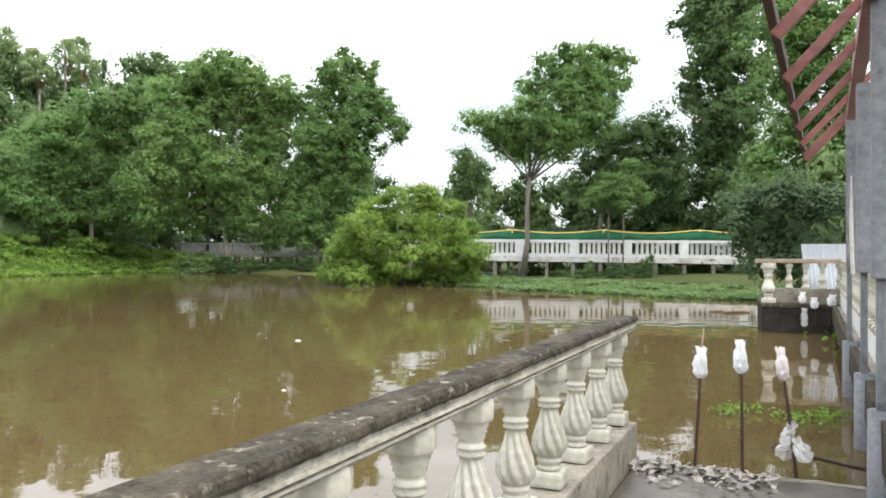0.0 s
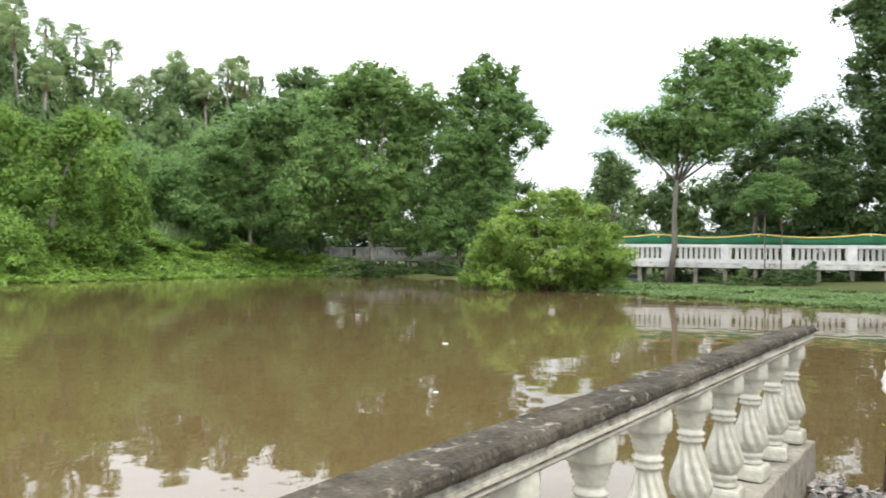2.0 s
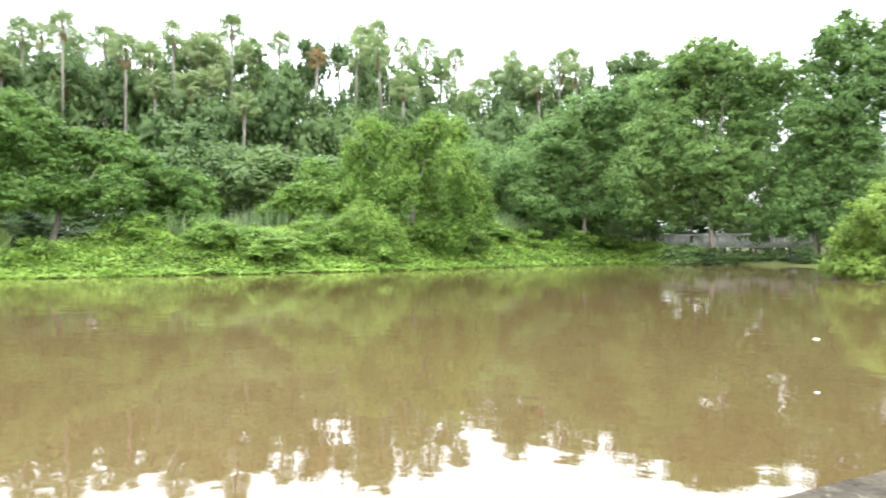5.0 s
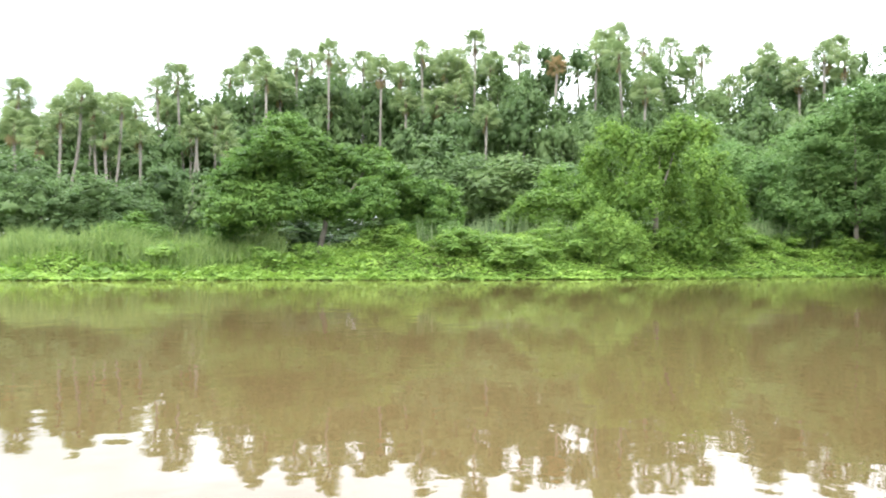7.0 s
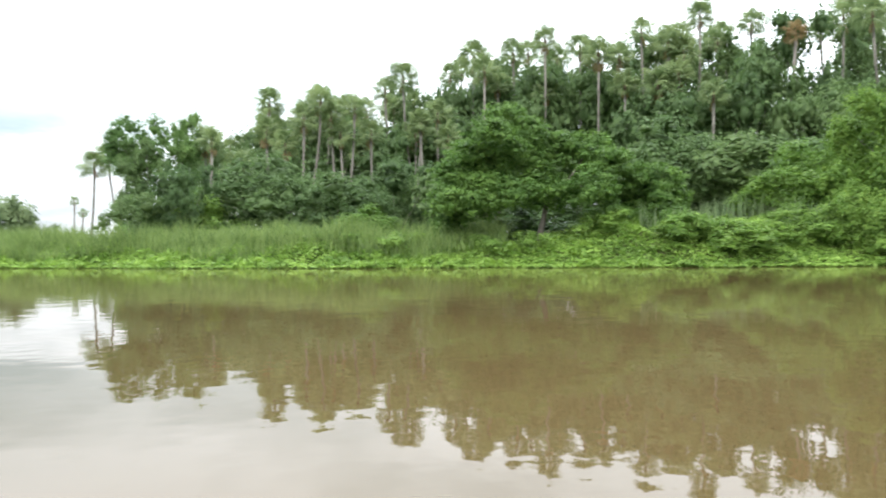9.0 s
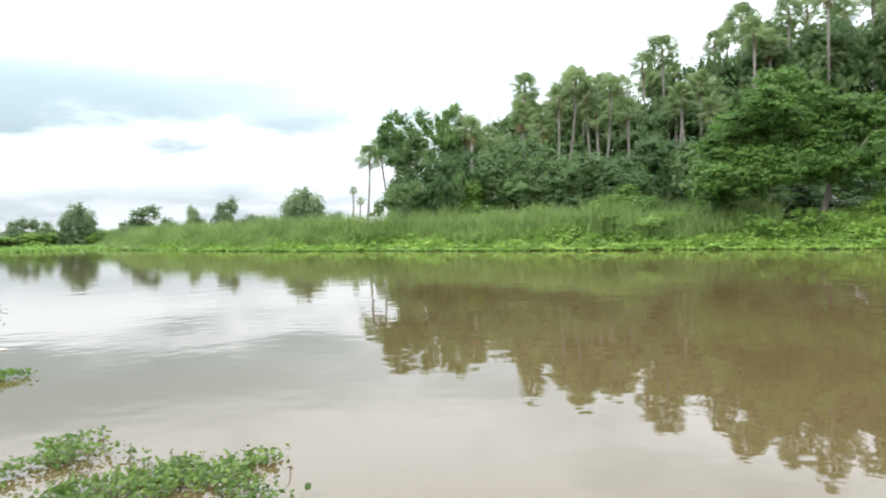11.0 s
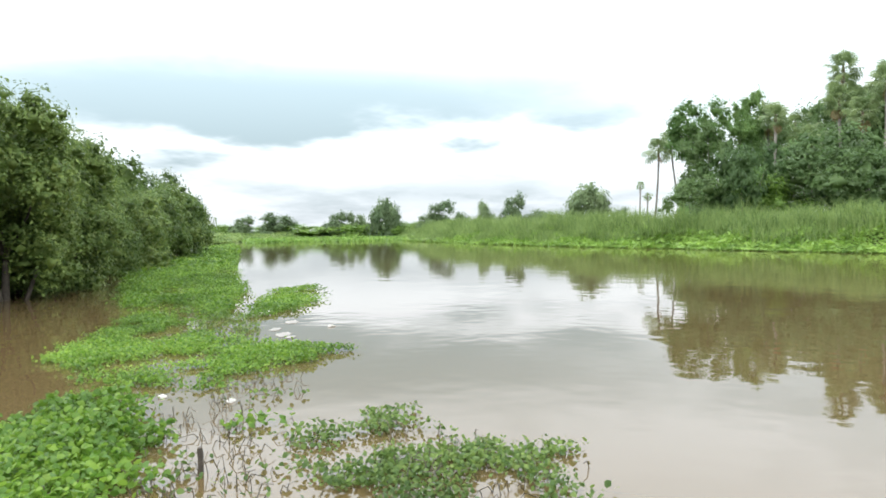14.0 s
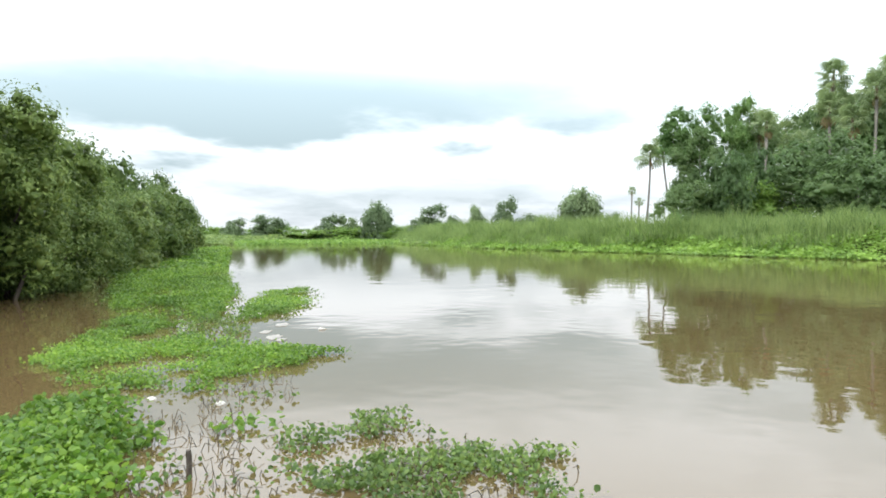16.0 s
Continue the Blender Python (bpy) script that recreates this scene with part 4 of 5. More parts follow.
def palm(x, y, top, size=2.1, label="tall fan palm with a shaggy grey-green head", lean=(0, 0), fronds=26, dead=False, group="fan palms on the hillside"):
    rnd = random.Random(int(x * 13 + y * 7 + top))
    base = float(ground_z(x, y)) - 0.1
    hgt = top - base - size * 0.75
    t = thing("palm_tree", label, "palm", pose(x, y, base), group)
    bm = bmesh.new()
    lx, ly = lean[0] + rnd.uniform(-0.15, 0.15), lean[1] + rnd.uniform(-0.15, 0.15)
    line = [Vector((-lx * hgt * (1 - k) ** 1.6, -ly * hgt * (1 - k) ** 1.6, (hgt - 0.5 * size) * k)) for k in (0, 0.2, 0.4, 0.6, 0.8, 1.0)]
    tube(bm, line, [0.26, 0.20, 0.17, 0.16, 0.16, 0.18], 8)
    part("trunk", bm, PALM_BARK, t, smooth=True)
    bm = bmesh.new()
    tube(bm, [(0, 0, hgt - 0.62 * size), (0, 0, hgt - 0.2 * size), (0, 0, hgt + 0.12 * size)], [0.16, 0.2, 0.06], 9)
    head = part("head", roughen(bm, 0.05, 4, x), PALM_FIBRE if not dead else LEAF_DEAD, t, "fibrous brown palm head")
    for i in range(fronds):
        k = (i + 0.5) / fronds
        pitch = 84 - 118 * k ** 0.9 + rnd.uniform(-12, 12)
        s = size * rnd.uniform(0.72, 1.05) * (0.8 if k < 0.15 else 1.0)
        old = dead or k > 0.95
        if old and not dead:
            pitch, s = -74 + rnd.uniform(-8, 8), s * 0.8
        ob = part("frond", DEADFROND if old else FROND, LEAF_PALM, head)
        ob.matrix_local = Matrix.Translation((0, 0, hgt + 0.1 - 0.28 * size * k)) @ Matrix.Rotation(i * 2.39996 + rnd.uniform(-0.3, 0.3), 4, "Z") @ Matrix.Rotation(-radians(pitch), 4, "Y") @ Matrix.Rotation(rnd.uniform(-1.0, 1.0), 4, "X") @ Matrix.Diagonal((s, s, s, 1))
    return t


for i, (x, y, top) in enumerate(PALMS_A + PALMS_B + PALMS_C + PALMS_D):
    palm(x, y, top, (3.1, 2.8, 3.4, 2.9)[i % 4], lean=(0.12, -0.05) if i < 2 else (0, 0), fronds=(25, 29, 33)[i % 3])
rows = PALMS_A[2:] + PALMS_B[:6] + PALMS_C
for i, (a, b) in enumerate(zip(rows, rows[1:])):
    if math.hypot(a[0] - b[0], a[1] - b[1]) < 16:
        palm((a[0] + b[0]) * 0.54, (a[1] + b[1]) * 0.54, (a[2] + b[2]) * (0.5, 0.46, 0.52)[i % 3], (2.9, 3.2, 2.7)[i % 3], fronds=(24, 28)[i % 2])
PALMS_FRONT = [(-98.5, 5.8, 14.1), (-98.6, 2.1, 16.7), (-97.6, 13.6, 20.3), (-98.0, 11.2, 16.8), (-96.4, 20.1, 21.4), (-96.8, 18.3, 18.2), (-96.0, 22.2, 18.3), (-94.2, 28.6, 19.3), (-97.3, 15.8, 22.6), (-98.5, 4.8, 13.6), (-94.3, 28.5, 19.6), (-93.1, 32.0, 17.8), (-76.7, 61.4, 21.8), (-97.1, 17.1, 20.7)]
for i, (x, y, top) in enumerate(PALMS_FRONT):
    palm(x, y, top, (2.5, 2.2, 2.7)[i % 3], "fan palm standing at the wood's edge", fronds=(26, 30)[i % 2])
palm(-85.0, 59.2, 25.5, 3.5, "large fan palm with hanging pale leaf skirt", fronds=44)
palm(-75.0, 72.8, 29.5, 2.0, "dead fan palm with a brown withered head", fronds=24, dead=True)
for i, (x, y, top) in enumerate(PALMS_A[4::2] + PALMS_B[::2] + PALMS_C[::2]):
    side = (4.8, -4.2, 3.5)[i % 3] / math.hypot(x, y)
    palm(x * 0.97 + y * side, y * 0.97 - x * side, top * (0.78, 0.87, 0.82)[i % 3], 2.7, "fan palm rising between woodland trees", fronds=34)
for x, y, top in LONE:
    palm(x, y, top, 1.5, "lone slender fan palm far across the fields", fronds=18, group="lone palms")

# ---- green cover on the banks ----


def scatter(seed, count, keep, span=(-100, 14, -70, 66)):
    rng = np.random.default_rng(seed)
    x, y = rng.uniform(span[0], span[1], count), rng.uniform(span[2], span[3], count)
    s, heading = land(x, y), np.degrees(np.arctan2(-x, y))
    ok = keep(x, y, s, heading, rng)
    return x[ok], y[ok], s[ok], heading[ok], rng


def creeper_keep(x, y, s, h, rng):
    depth = np.where(h > 66, 4.0, 15.0)
    return (s > -1.2 + 0.6 * wave(x, y, 0.9, 4.0)) & (s < depth) & (h > 17) & (h < 121) & (rng.random(len(x)) < np.where(s < 7, 1.0, 0.45))


x, y, s, heading, rng = scatter(3, 2800000, creeper_keep, (-142, -10, -72, 66))
tuft = np.clip(wave(x, y, 2.3, 3.0), 0, 1) * 0.35 + np.clip(wave(x, y, 0.8, 6.0), 0, 1) * 0.5 * np.clip(s / 3, 0, 1)
z = np.maximum(ground_z(x, y), 0.02) + rng.random(len(x)) * (0.12 + tuft)
nrm = unit(np.stack([rng.normal(size=len(x)) * 0.5, rng.normal(size=len(x)) * 0.5, np.ones(len(x))], -1))
v, f = blade_arrays(rng, np.stack([x, y, z], -1), nrm, 0.23, 0.18)
tagged(part("creeper_cover", tri_mesh("creeper_cover", v, f, LEAF_CREEP), LEAF_CREEP), "bright green creepers covering the bank to the water", "creepers", kind="stuff")


def blades(name, seed, x, y, z, hgt, width, mat, lean=0.25):
    rng = np.random.default_rng(seed)
    k = len(x)
    a = rng.uniform(0, math.tau, k)
    b = np.stack([np.cos(a), np.sin(a), np.zeros(k)], -1) * width / 2
    w = rng.uniform(0, math.tau, k)
    tip = np.stack([np.cos(w), np.sin(w), np.zeros(k)], -1) * (hgt * lean * rng.random(k))[:, None]
    p = np.stack([x, y, z], -1)
    up = np.array([0, 0, 1.0])
    m1 = p + up * (hgt * 0.55)[:, None] + tip * 0.3
    m2 = p + up * hgt[:, None] + tip
    v = np.stack([p - b, p + b, m1 - b * 0.9, m1 + b * 0.9, m2], 1).reshape(-1, 3)
    i = np.arange(k)[:, None] * 5
    f = np.concatenate([i + np.array([[0, 1, 3]]), i + np.array([[0, 3, 2]]), i + np.array([[2, 3, 4]])], 0)
    return tri_mesh(name, v, f, mat)


def reed_keep(x, y, s, h, rng):
    start = np.where(h > 104, 0.2, 1.6) + 0.8 * wave(x, y, 0.35, 5.0)
    return (s > start) & (s < np.where(h > 112, 30, 11)) & (h > 67) & (h < 121)


x, y, s, heading, rng = scatter(8, 430000, reed_keep, (-165, -38, -95, 30))
hgt = (1.15 + 0.75 * rng.random(len(x))) * np.clip(0.5 + s / 6, 0.45, 1.15) * (1 + 0.22 * wave(x, y, 0.5, 2.0) + 0.22 * wave(x, y, 1.7, 4.0))
tagged(part("reed_grass", blades("reed_grass", 9, x, y, ground_z(x, y) - 0.05, hgt, 0.065, REED, 0.75), REED), "tall pale green reed grass along the bank", "reeds", kind="stuff")


def taro_keep(x, y, s, h, rng):
    return (s > -0.7) & (s < 2.6) & (h > 60) & (h < 119) & (wave(x, y, 0.6, 3.0) + 0.5 * wave(x, y, 1.9, 1.0) > 0.12)


x, y, s, heading, rng = scatter(16, 150000, taro_keep, (-120, -28, -60, 40))
z = np.maximum(ground_z(x, y), 0.02) + 0.15 + rng.random(len(x)) * (0.3 + 0.35 * np.clip(wave(x, y, 1.1, 5.0), 0, 1))
nrm = unit(np.stack([rng.normal(size=len(x)), rng.normal(size=len(x)), np.full(len(x), 0.9)], -1))
v, f = leaf_arrays(rng, np.stack([x, y, z], -1), nrm, 0.42, 0.22)
tagged(part("broadleaf_plants", tri_mesh("broadleaf_plants", v, f, LEAF_VINE), LEAF_VINE), "darker broad-leaved plants along the waterline", "water plants", kind="stuff")


def field_keep(x, y, s, h, rng):
    return (s > -0.6 + 0.8 * wave(x, y, 0.2, 4.0)) & (s < 26) & (h > 109) & (h < 134) & (np.hypot(x, y) > 84)


x, y, s, heading, rng = scatter(17, 170000, field_keep, (-190, -70, -125, -40))
z = np.maximum(ground_z(x, y), 0.02) + rng.random(len(x)) * (0.35 + 0.5 * np.clip(wave(x, y, 0.4, 5.0), 0, 1))
nrm = unit(np.stack([rng.normal(size=len(x)) * 0.7, rng.normal(size=len(x)) * 0.7, np.ones(len(x))], -1))
v, f = leaf_arrays(rng, np.stack([x, y, z], -1), nrm, 0.75, 0.45)
tagged(part("field_cover", tri_mesh("field_cover", v, f, REED), REED), "low pale green plants covering the far bank", "field plants", kind="stuff")


def tall_keep(x, y, s, h, rng):
    return (s > 5) & (s < 13) & (h > 20) & (h < 57) & (wave(x, y, 0.45, 7.0) > 0.15)


x, y, s, heading, rng = scatter(11, 60000, tall_keep, (-60, -15, 10, 70))
hgt = 1.3 + 1.1 * rng.random(len(x))
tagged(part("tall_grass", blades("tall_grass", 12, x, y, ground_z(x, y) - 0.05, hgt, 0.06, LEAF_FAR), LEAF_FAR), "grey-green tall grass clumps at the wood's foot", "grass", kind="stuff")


def near_keep(x, y, s, h, rng):
    return (s > -2.4 + 0.9 * wave(x, y, 1.1, 2.0)) & (s < 4.2) & (h < 3) & (h > -30) & (y > 22) & (wave(x, y, 1.6, 4.0) + 0.6 * wave(x, y, 4.0, 2.0) > -0.45)


x, y, s, heading, rng = scatter(14, 150000, near_keep, (-3, 18, 20, 46))
z = np.maximum(ground_z(x, y), 0.0) + rng.random(len(x)) * 0.13
nrm = unit(np.stack([rng.normal(size=len(x)) * 0.5, rng.normal(size=len(x)) * 0.5, np.ones(len(x))], -1))
v, f = leaf_arrays(rng, np.stack([x, y, z], -1), nrm, 0.16, 0.11)
tagged(part("waterside_plants", tri_mesh("waterside_plants", v, f, LEAF_DARK), LEAF_DARK), "low green water plants fringing the bank", "water plants", kind="stuff")

# ---- floating plants ----


def inside(poly, x, y):
    p = np.array(poly)
    r = np.zeros(len(x), bool)
    for (ax, ay), (bx, by) in zip(p, np.roll(p, -1, 0)):
        r ^= ((ay > y) != (by > y)) & (x < (bx - ax) * (y - ay) / (by - ay + 1e-12) + ax)
    return r


def fill(seed, poly, density, gaps=0.0, freq=1.5):
    rng = np.random.default_rng(seed)
    p = np.array(poly)
    (x0, y0), (x1, y1) = p.min(0) - 0.2, p.max(0) + 0.2
    k = int((x1 - x0) * (y1 - y0) * density)
    x, y = rng.uniform(x0, x1, k), rng.uniform(y0, y1, k)
    jx, jy = x + 0.12 * np.sin(y * 9) + 0.1 * rng.normal(size=k), y + 0.12 * np.sin(x * 8) + 0.1 * rng.normal(size=k)
    ok = inside(poly, jx, jy) & (wave(x, y, freq, 3.0) + 0.5 * wave(x, y, freq * 2.3, 1.0) + rng.normal(size=k) * 0.2 > gaps)
    return x[ok], y[ok], rng


def pad_leaves(rng, c, nrm, size):
    """Roundish cupped leaves of six points and four triangles."""
    k = len(c)
    t = unit(np.cross(nrm, rng.normal(size=(k, 3))))
    b = np.cross(nrm, t)
    s = (size * rng.uniform(0.65, 1.3, k) / 2)[:, None]
    out = [c - t * s, c - t * s * 0.35 + b * s * 0.72 + nrm * s * 0.25, c + t * s * 0.55 + b * s * 0.5 + nrm * s * 0.15, c + t * s, c + t * s * 0.55 - b * s * 0.5 + nrm * s * 0.15, c - t * s * 0.35 - b * s * 0.72 + nrm * s * 0.25]
    v = np.stack(out, 1).reshape(-1, 3)
    i = np.arange(k)[:, None] * 6
    f = np.concatenate([i + np.array([q]) for q in ((0, 1, 5), (1, 2, 4), (1, 4, 5), (2, 3, 4))], 0)
    return v, f


def raft(name, seed, poly, density, size, tall, label, mat, gaps=-9.0, freq=1.5):
    x, y, rng = fill(seed, poly, density, gaps, freq)
    z = 0.02 + rng.random(len(x)) ** 1.3 * tall * (0.55 + 0.45 * np.clip(wave(x, y, 2.6, 2.0) + 0.4, 0, 1))
    nrm = unit(np.stack([rng.normal(size=len(x)) * 1.0, rng.normal(size=len(x)) * 1.0, np.ones(len(x))], -1))
    v, f = pad_leaves(rng, np.stack([x, y, z], -1), nrm, size) if mat in (LEAF_HYA, LEAF_WEED) else leaf_arrays(rng, np.stack([x, y, z], -1), nrm, size * 1.35, size * 0.5)
    return tagged(part(name, tri_mesh(name, v, f, mat), mat), label, "water plants", kind="stuff")


raft("water_hyacinth", 21, [(-3.0, -5.4), (-4.59, -6.0), (-5.12, -6.25), (-5.59, -6.34), (-5.68, -5.95), (-5.08, -5.27), (-4.75, -4.83), (-4.5, -4.65), (-4.06, -4.29), (-3.5, -4.0), (-2.6, -4.4)], 2600, 0.056, 0.17, "bright green water hyacinth with round glossy leaves", LEAF_HYA)
raft("water_hyacinth", 22, [(-7.07, -8.68), (-7.61, -8.94), (-8.81, -9.55), (-11.25, -11.55), (-10.36, -9.23), (-9.35, -8.18), (-9.07, -7.11), (-9.39, -6.3), (-8.92, -5.41), (-8.04, -5.43), (-7.32, -5.92), (-6.4, -5.61), (-6.13, -6.65), (-6.65, -7.59)], 2100, 0.04, 0.11, "matted green water hyacinth floating on the river", LEAF_HYA, -0.15, 2.6)
raft("water_hyacinth", 23, [(-11.21, -11.65), (-20.52, -21.43), (-25.9, -20.9), (-16.07, -12.75), (-11.92, -9.86), (-10.36, -9.23)], 950, 0.055, 0.24, "matted green water hyacinth floating on the river", LEAF_HYA, -0.12, 1.6)
raft("water_hyacinth", 33, [(-11.3, -8.9), (-13.46, -10.3), (-17.05, -12.26), (-18.06, -11.86), (-15.74, -10.03), (-12.79, -9.0)], 900, 0.052, 0.11, "tongue of green water hyacinth reaching into the river", LEAF_HYA, -0.5, 1.6)
raft("waterweed", 34, [(-10.36, -9.23), (-11.9, -9.91), (-10.48, -7.96), (-9.1, -7.03), (-9.13, -7.99)], 260, 0.05, 0.1, "thin patch of waterweed between the rafts", LEAF_WEED, 0.0, 2.4)
raft("water_hyacinth", 24, [(-20.52, -21.43), (-25.5, -24.62), (-54.1, -47.6), (-76.0, -61.0), (-60.0, -47.5), (-25.9, -20.9)], 90, 0.17, 0.22, "long matted belt of green water hyacinth", LEAF_HYA, -0.5, 0.8)
raft("water_plants", 30, [(-83.8, -65.4), (-93.0, -64.0), (-99.1, -56.1), (-114.8, -53.2), (-143.1, -59.3), (-194.9, -80.6), (-209.5, -118.2), (-168.7, -131.3)], 7, 0.55, 0.55, "low bright green plants fringing the far river bend", LEAF_CREEP, -0.9, 0.3)
raft("waterweed", 25, [(-5.26, -3.56), (-5.6, -3.54), (-6.21, -3.69), (-6.24, -3.44), (-5.73, -3.12), (-5.95, -3.02), (-5.73, -2.72), (-5.58, -2.4), (-5.72, -2.23), (-5.63, -2.0), (-5.65, -1.69), (-5.33, -1.86), (-5.25, -1.96), (-4.88, -1.68), (-4.4, -1.6), (-3.9, -2.9), (-4.62, -3.18), (-5.02, -3.27)], 2300, 0.038, 0.09, "straggling green waterweed in the shallows", LEAF_WEED, -0.2, 4.2)
raft("waterweed", 35, [(-5.12, -3.73), (-5.55, -3.89), (-5.69, -3.67), (-5.37, -3.48), (-5.06, -3.52)], 900, 0.045, 0.10, "narrow strip of green waterweed", LEAF_WEED, -0.2, 4.0)
raft("waterweed", 26, [(-5.8, -4.6), (-5.75, -4.42), (-5.35, -4.2), (-5.2, -4.2), (-5.35, -4.4)], 900, 0.06, 0.16, "small clump of green waterweed", LEAF_HYA, -0.1, 4.0)
raft("waterweed", 28, [(-4.6, -4.87), (-5.2, -3.52), (-4.29, -2.95), (-3.5, -3.4), (-3.7, -4.2)], 220, 0.045, 0.09, "thin straggling waterweed in the shallows", LEAF_WEED, 0.05, 3.0)
raft("waterweed", 36, [(-5.98, -6.2), (-6.47, -5.7), (-7.5, -5.5), (-6.27, -4.5), (-5.7, -4.6), (-5.6, -5.6)], 70, 0.045, 0.06, "few brown-green weed leaves in open water", LEAF_WEED, 0.0, 3.0)
raft("water_hyacinth", 27, [(2.65, 7.0), (2.75, 7.2), (3.5, 7.0), (4.0, 6.85), (4.0, 6.7), (3.4, 6.75)], 1000, 0.042, 0.08, "small strip of floating green plants", LEAF_HYA, -0.9, 4.0)
raft("water_hyacinth", 29, [(6.6, 12.0), (6.9, 13.9), (9.0, 14.0), (8.4, 11.0), (7.0, 10.8)], 200, 0.10, 0.15, "floating green plants beside the landing", LEAF_HYA, 0.0, 2.0)

# wiry stems that stand out of the shallows
rng = np.random.default_rng(31)
bm = bmesh.new()
sxs, sys_, _ = fill(32, [(-5.0, -5.0), (-6.6, -5.6), (-7.6, -5.4), (-6.4, -4.6), (-5.8, -4.4), (-6.0, -3.4), (-5.6, -1.7), (-4.5, -1.8), (-3.6, -3.2), (-3.6, -4.2)], 48, -0.3, 2.0)
for px, py in zip(sxs, sys_):
    a, hh, ln = rng.uniform(0, 6.28), rng.uniform(0.03, 0.11), rng.uniform(0.04, 0.18)
    dx, dy = math.cos(a) * ln, math.sin(a) * ln
    tube(bm, [(px, py, -0.03), (px + dx * 0.4, py + dy * 0.4, hh), (px + dx, py + dy, hh * rng.uniform(0.1, 1.1))], [0.005, 0.004, 0.003], 3, cap=False)
tagged(part("weed_stems", bm, STEM), "brown wiry plant stems poking out of shallow water", "water plants", kind="stuff")

# floating litter
for px, py, r in ((-4.94, -4.98, 0.06), (-6.08, -5.08, 0.05), (-5.99, -5.8, 0.045), (-5.6, -2.43, 0.022), (-2.57, 13.05, 0.045), (-1.8, 8.32, 0.022), (-11.0, -7.0, 0.06), (-13.2, -10.6, 0.09), (-12.2, -9.2, 0.1)):
    bm = bmesh.new()
    bmesh.ops.create_icosphere(bm, subdivisions=2, radius=r)
    bmesh.ops.scale(bm, vec=(1.3, 0.9, 0.45), verts=bm.verts)
    roughen(bm, r * 0.5, 9, px)
    ob = part("foam_scrap", bm, FOAM, smooth=True)
    ob.location = (px, py, r * 0.12)
    tagged(ob, "pale scrap of foam litter floating on the water", "litter", "floating litter")
for px, py, r in ((-9.94, -7.2, 0.26), (-10.38, -7.66, 0.18), (-11.27, -7.96, 0.24), (-9.75, -6.95, 0.15)):
    bm = bmesh.new()
    bmesh.ops.create_circle(bm, segments=22, radius=r, cap_ends=True)
    for v in bm.verts:
        v.co *= 1 + 0.45 * noise.noise(Vector((px * 3 + v.co.x * 9, py + v.co.y * 9, 0)))
        v.co.y *= 0.45
    bmesh.ops.solidify(bm, geom=bm.faces[:], thickness=0.008)
    ob = part("foam_patch", bm, SCUM)
    ob.matrix_world = pose(px, py, 0.006, 0, 0, 25)
    tagged(ob, "pale flat patch of scum on the water", "foam", "floating scum")
bm = bmesh.new()
tube(bm, [(-4.41, -3.98, -0.3), (-4.41, -3.98, 0.12), (-4.405, -3.98, 0.16)], [0.022, 0.02, 0.017], 7)
tagged(part("wooden_stake", roughen(bm, 0.004, 20), WETBARK), "short rotten wooden stake in the shallows", "stake")

# ---- near balustrade ----
TURN = -25.6
rail = thing("balustrade", "white spiral balusters under a mossy concrete handrail", "balustrade", pose(1.33, 5.55, 0, 0, 0, TURN))


def baluster_mesh(hgt, twist=True):
    """A turned baluster with square ends, rings and a spiral-fluted belly."""
    bm = bmesh.new()
    sides = 72 if twist else 20
    knots = [(0.135, 0.062), (0.15, 0.070), (0.165, 0.058), (0.18, 0.058), (0.20, 0.068), (0.225, 0.068), (0.235, 0.060), (0.27, 0.078), (0.33, 0.088), (0.39, 0.084), (0.46, 0.070), (0.53, 0.056), (0.59, 0.048), (0.63, 0.047),
             (0.64, 0.058), (0.655, 0.062), (0.67, 0.050), (0.685, 0.060), (0.70, 0.063), (0.715, 0.050), (0.74, 0.053), (0.76, 0.062), (0.775, 0.058), (0.79, 0.068), (0.805, 0.064), (0.825, 0.074), (0.845, 0.074), (0.86, 0.090), (0.875, 0.094), (0.96, 0.096), (1.0, 0.090)]
    heights = sorted({k for k, _ in knots} | {0.24 + 0.0195 * i for i in range(21)})
    prof = [(k, float(np.interp(k, [p[0] for p in knots], [p[1] for p in knots]))) for k in heights]
    rings = []
    for k, r in prof:
        ring = []
        for i in range(sides):
            a = i * math.tau / sides
            flute = 1.0
            if twist and 0.24 < k < 0.63:
                flute = 1 + 0.30 * (abs(math.sin(4.5 * a + (k - 0.24) * 11)) - 0.6) * min(1, (k - 0.235) * 14, (0.635 - k) * 14)
            if k > 0.85:
                flute = 0.93 / math.cos((a % (math.pi / 4)) - math.pi / 8)
            ring.append(bm.verts.new((math.cos(a) * r * flute, math.sin(a) * r * flute, k * hgt)))
        rings.append(ring)
    for r0, r1 in zip(rings, rings[1:]):
        for i in range(sides):
            bm.faces.new((r0[i], r0[(i + 1) % sides], r1[(i + 1) % sides], r1[i])).smooth = True
    box(bm, -0.09, 0.09, -0.09, 0.09, 0, 0.132 * hgt, 0.022)
    me = bpy.data.meshes.new("baluster")
    bm.to_mesh(me)
    bm.free()
    me.materials.append(GLAZE)
    return me


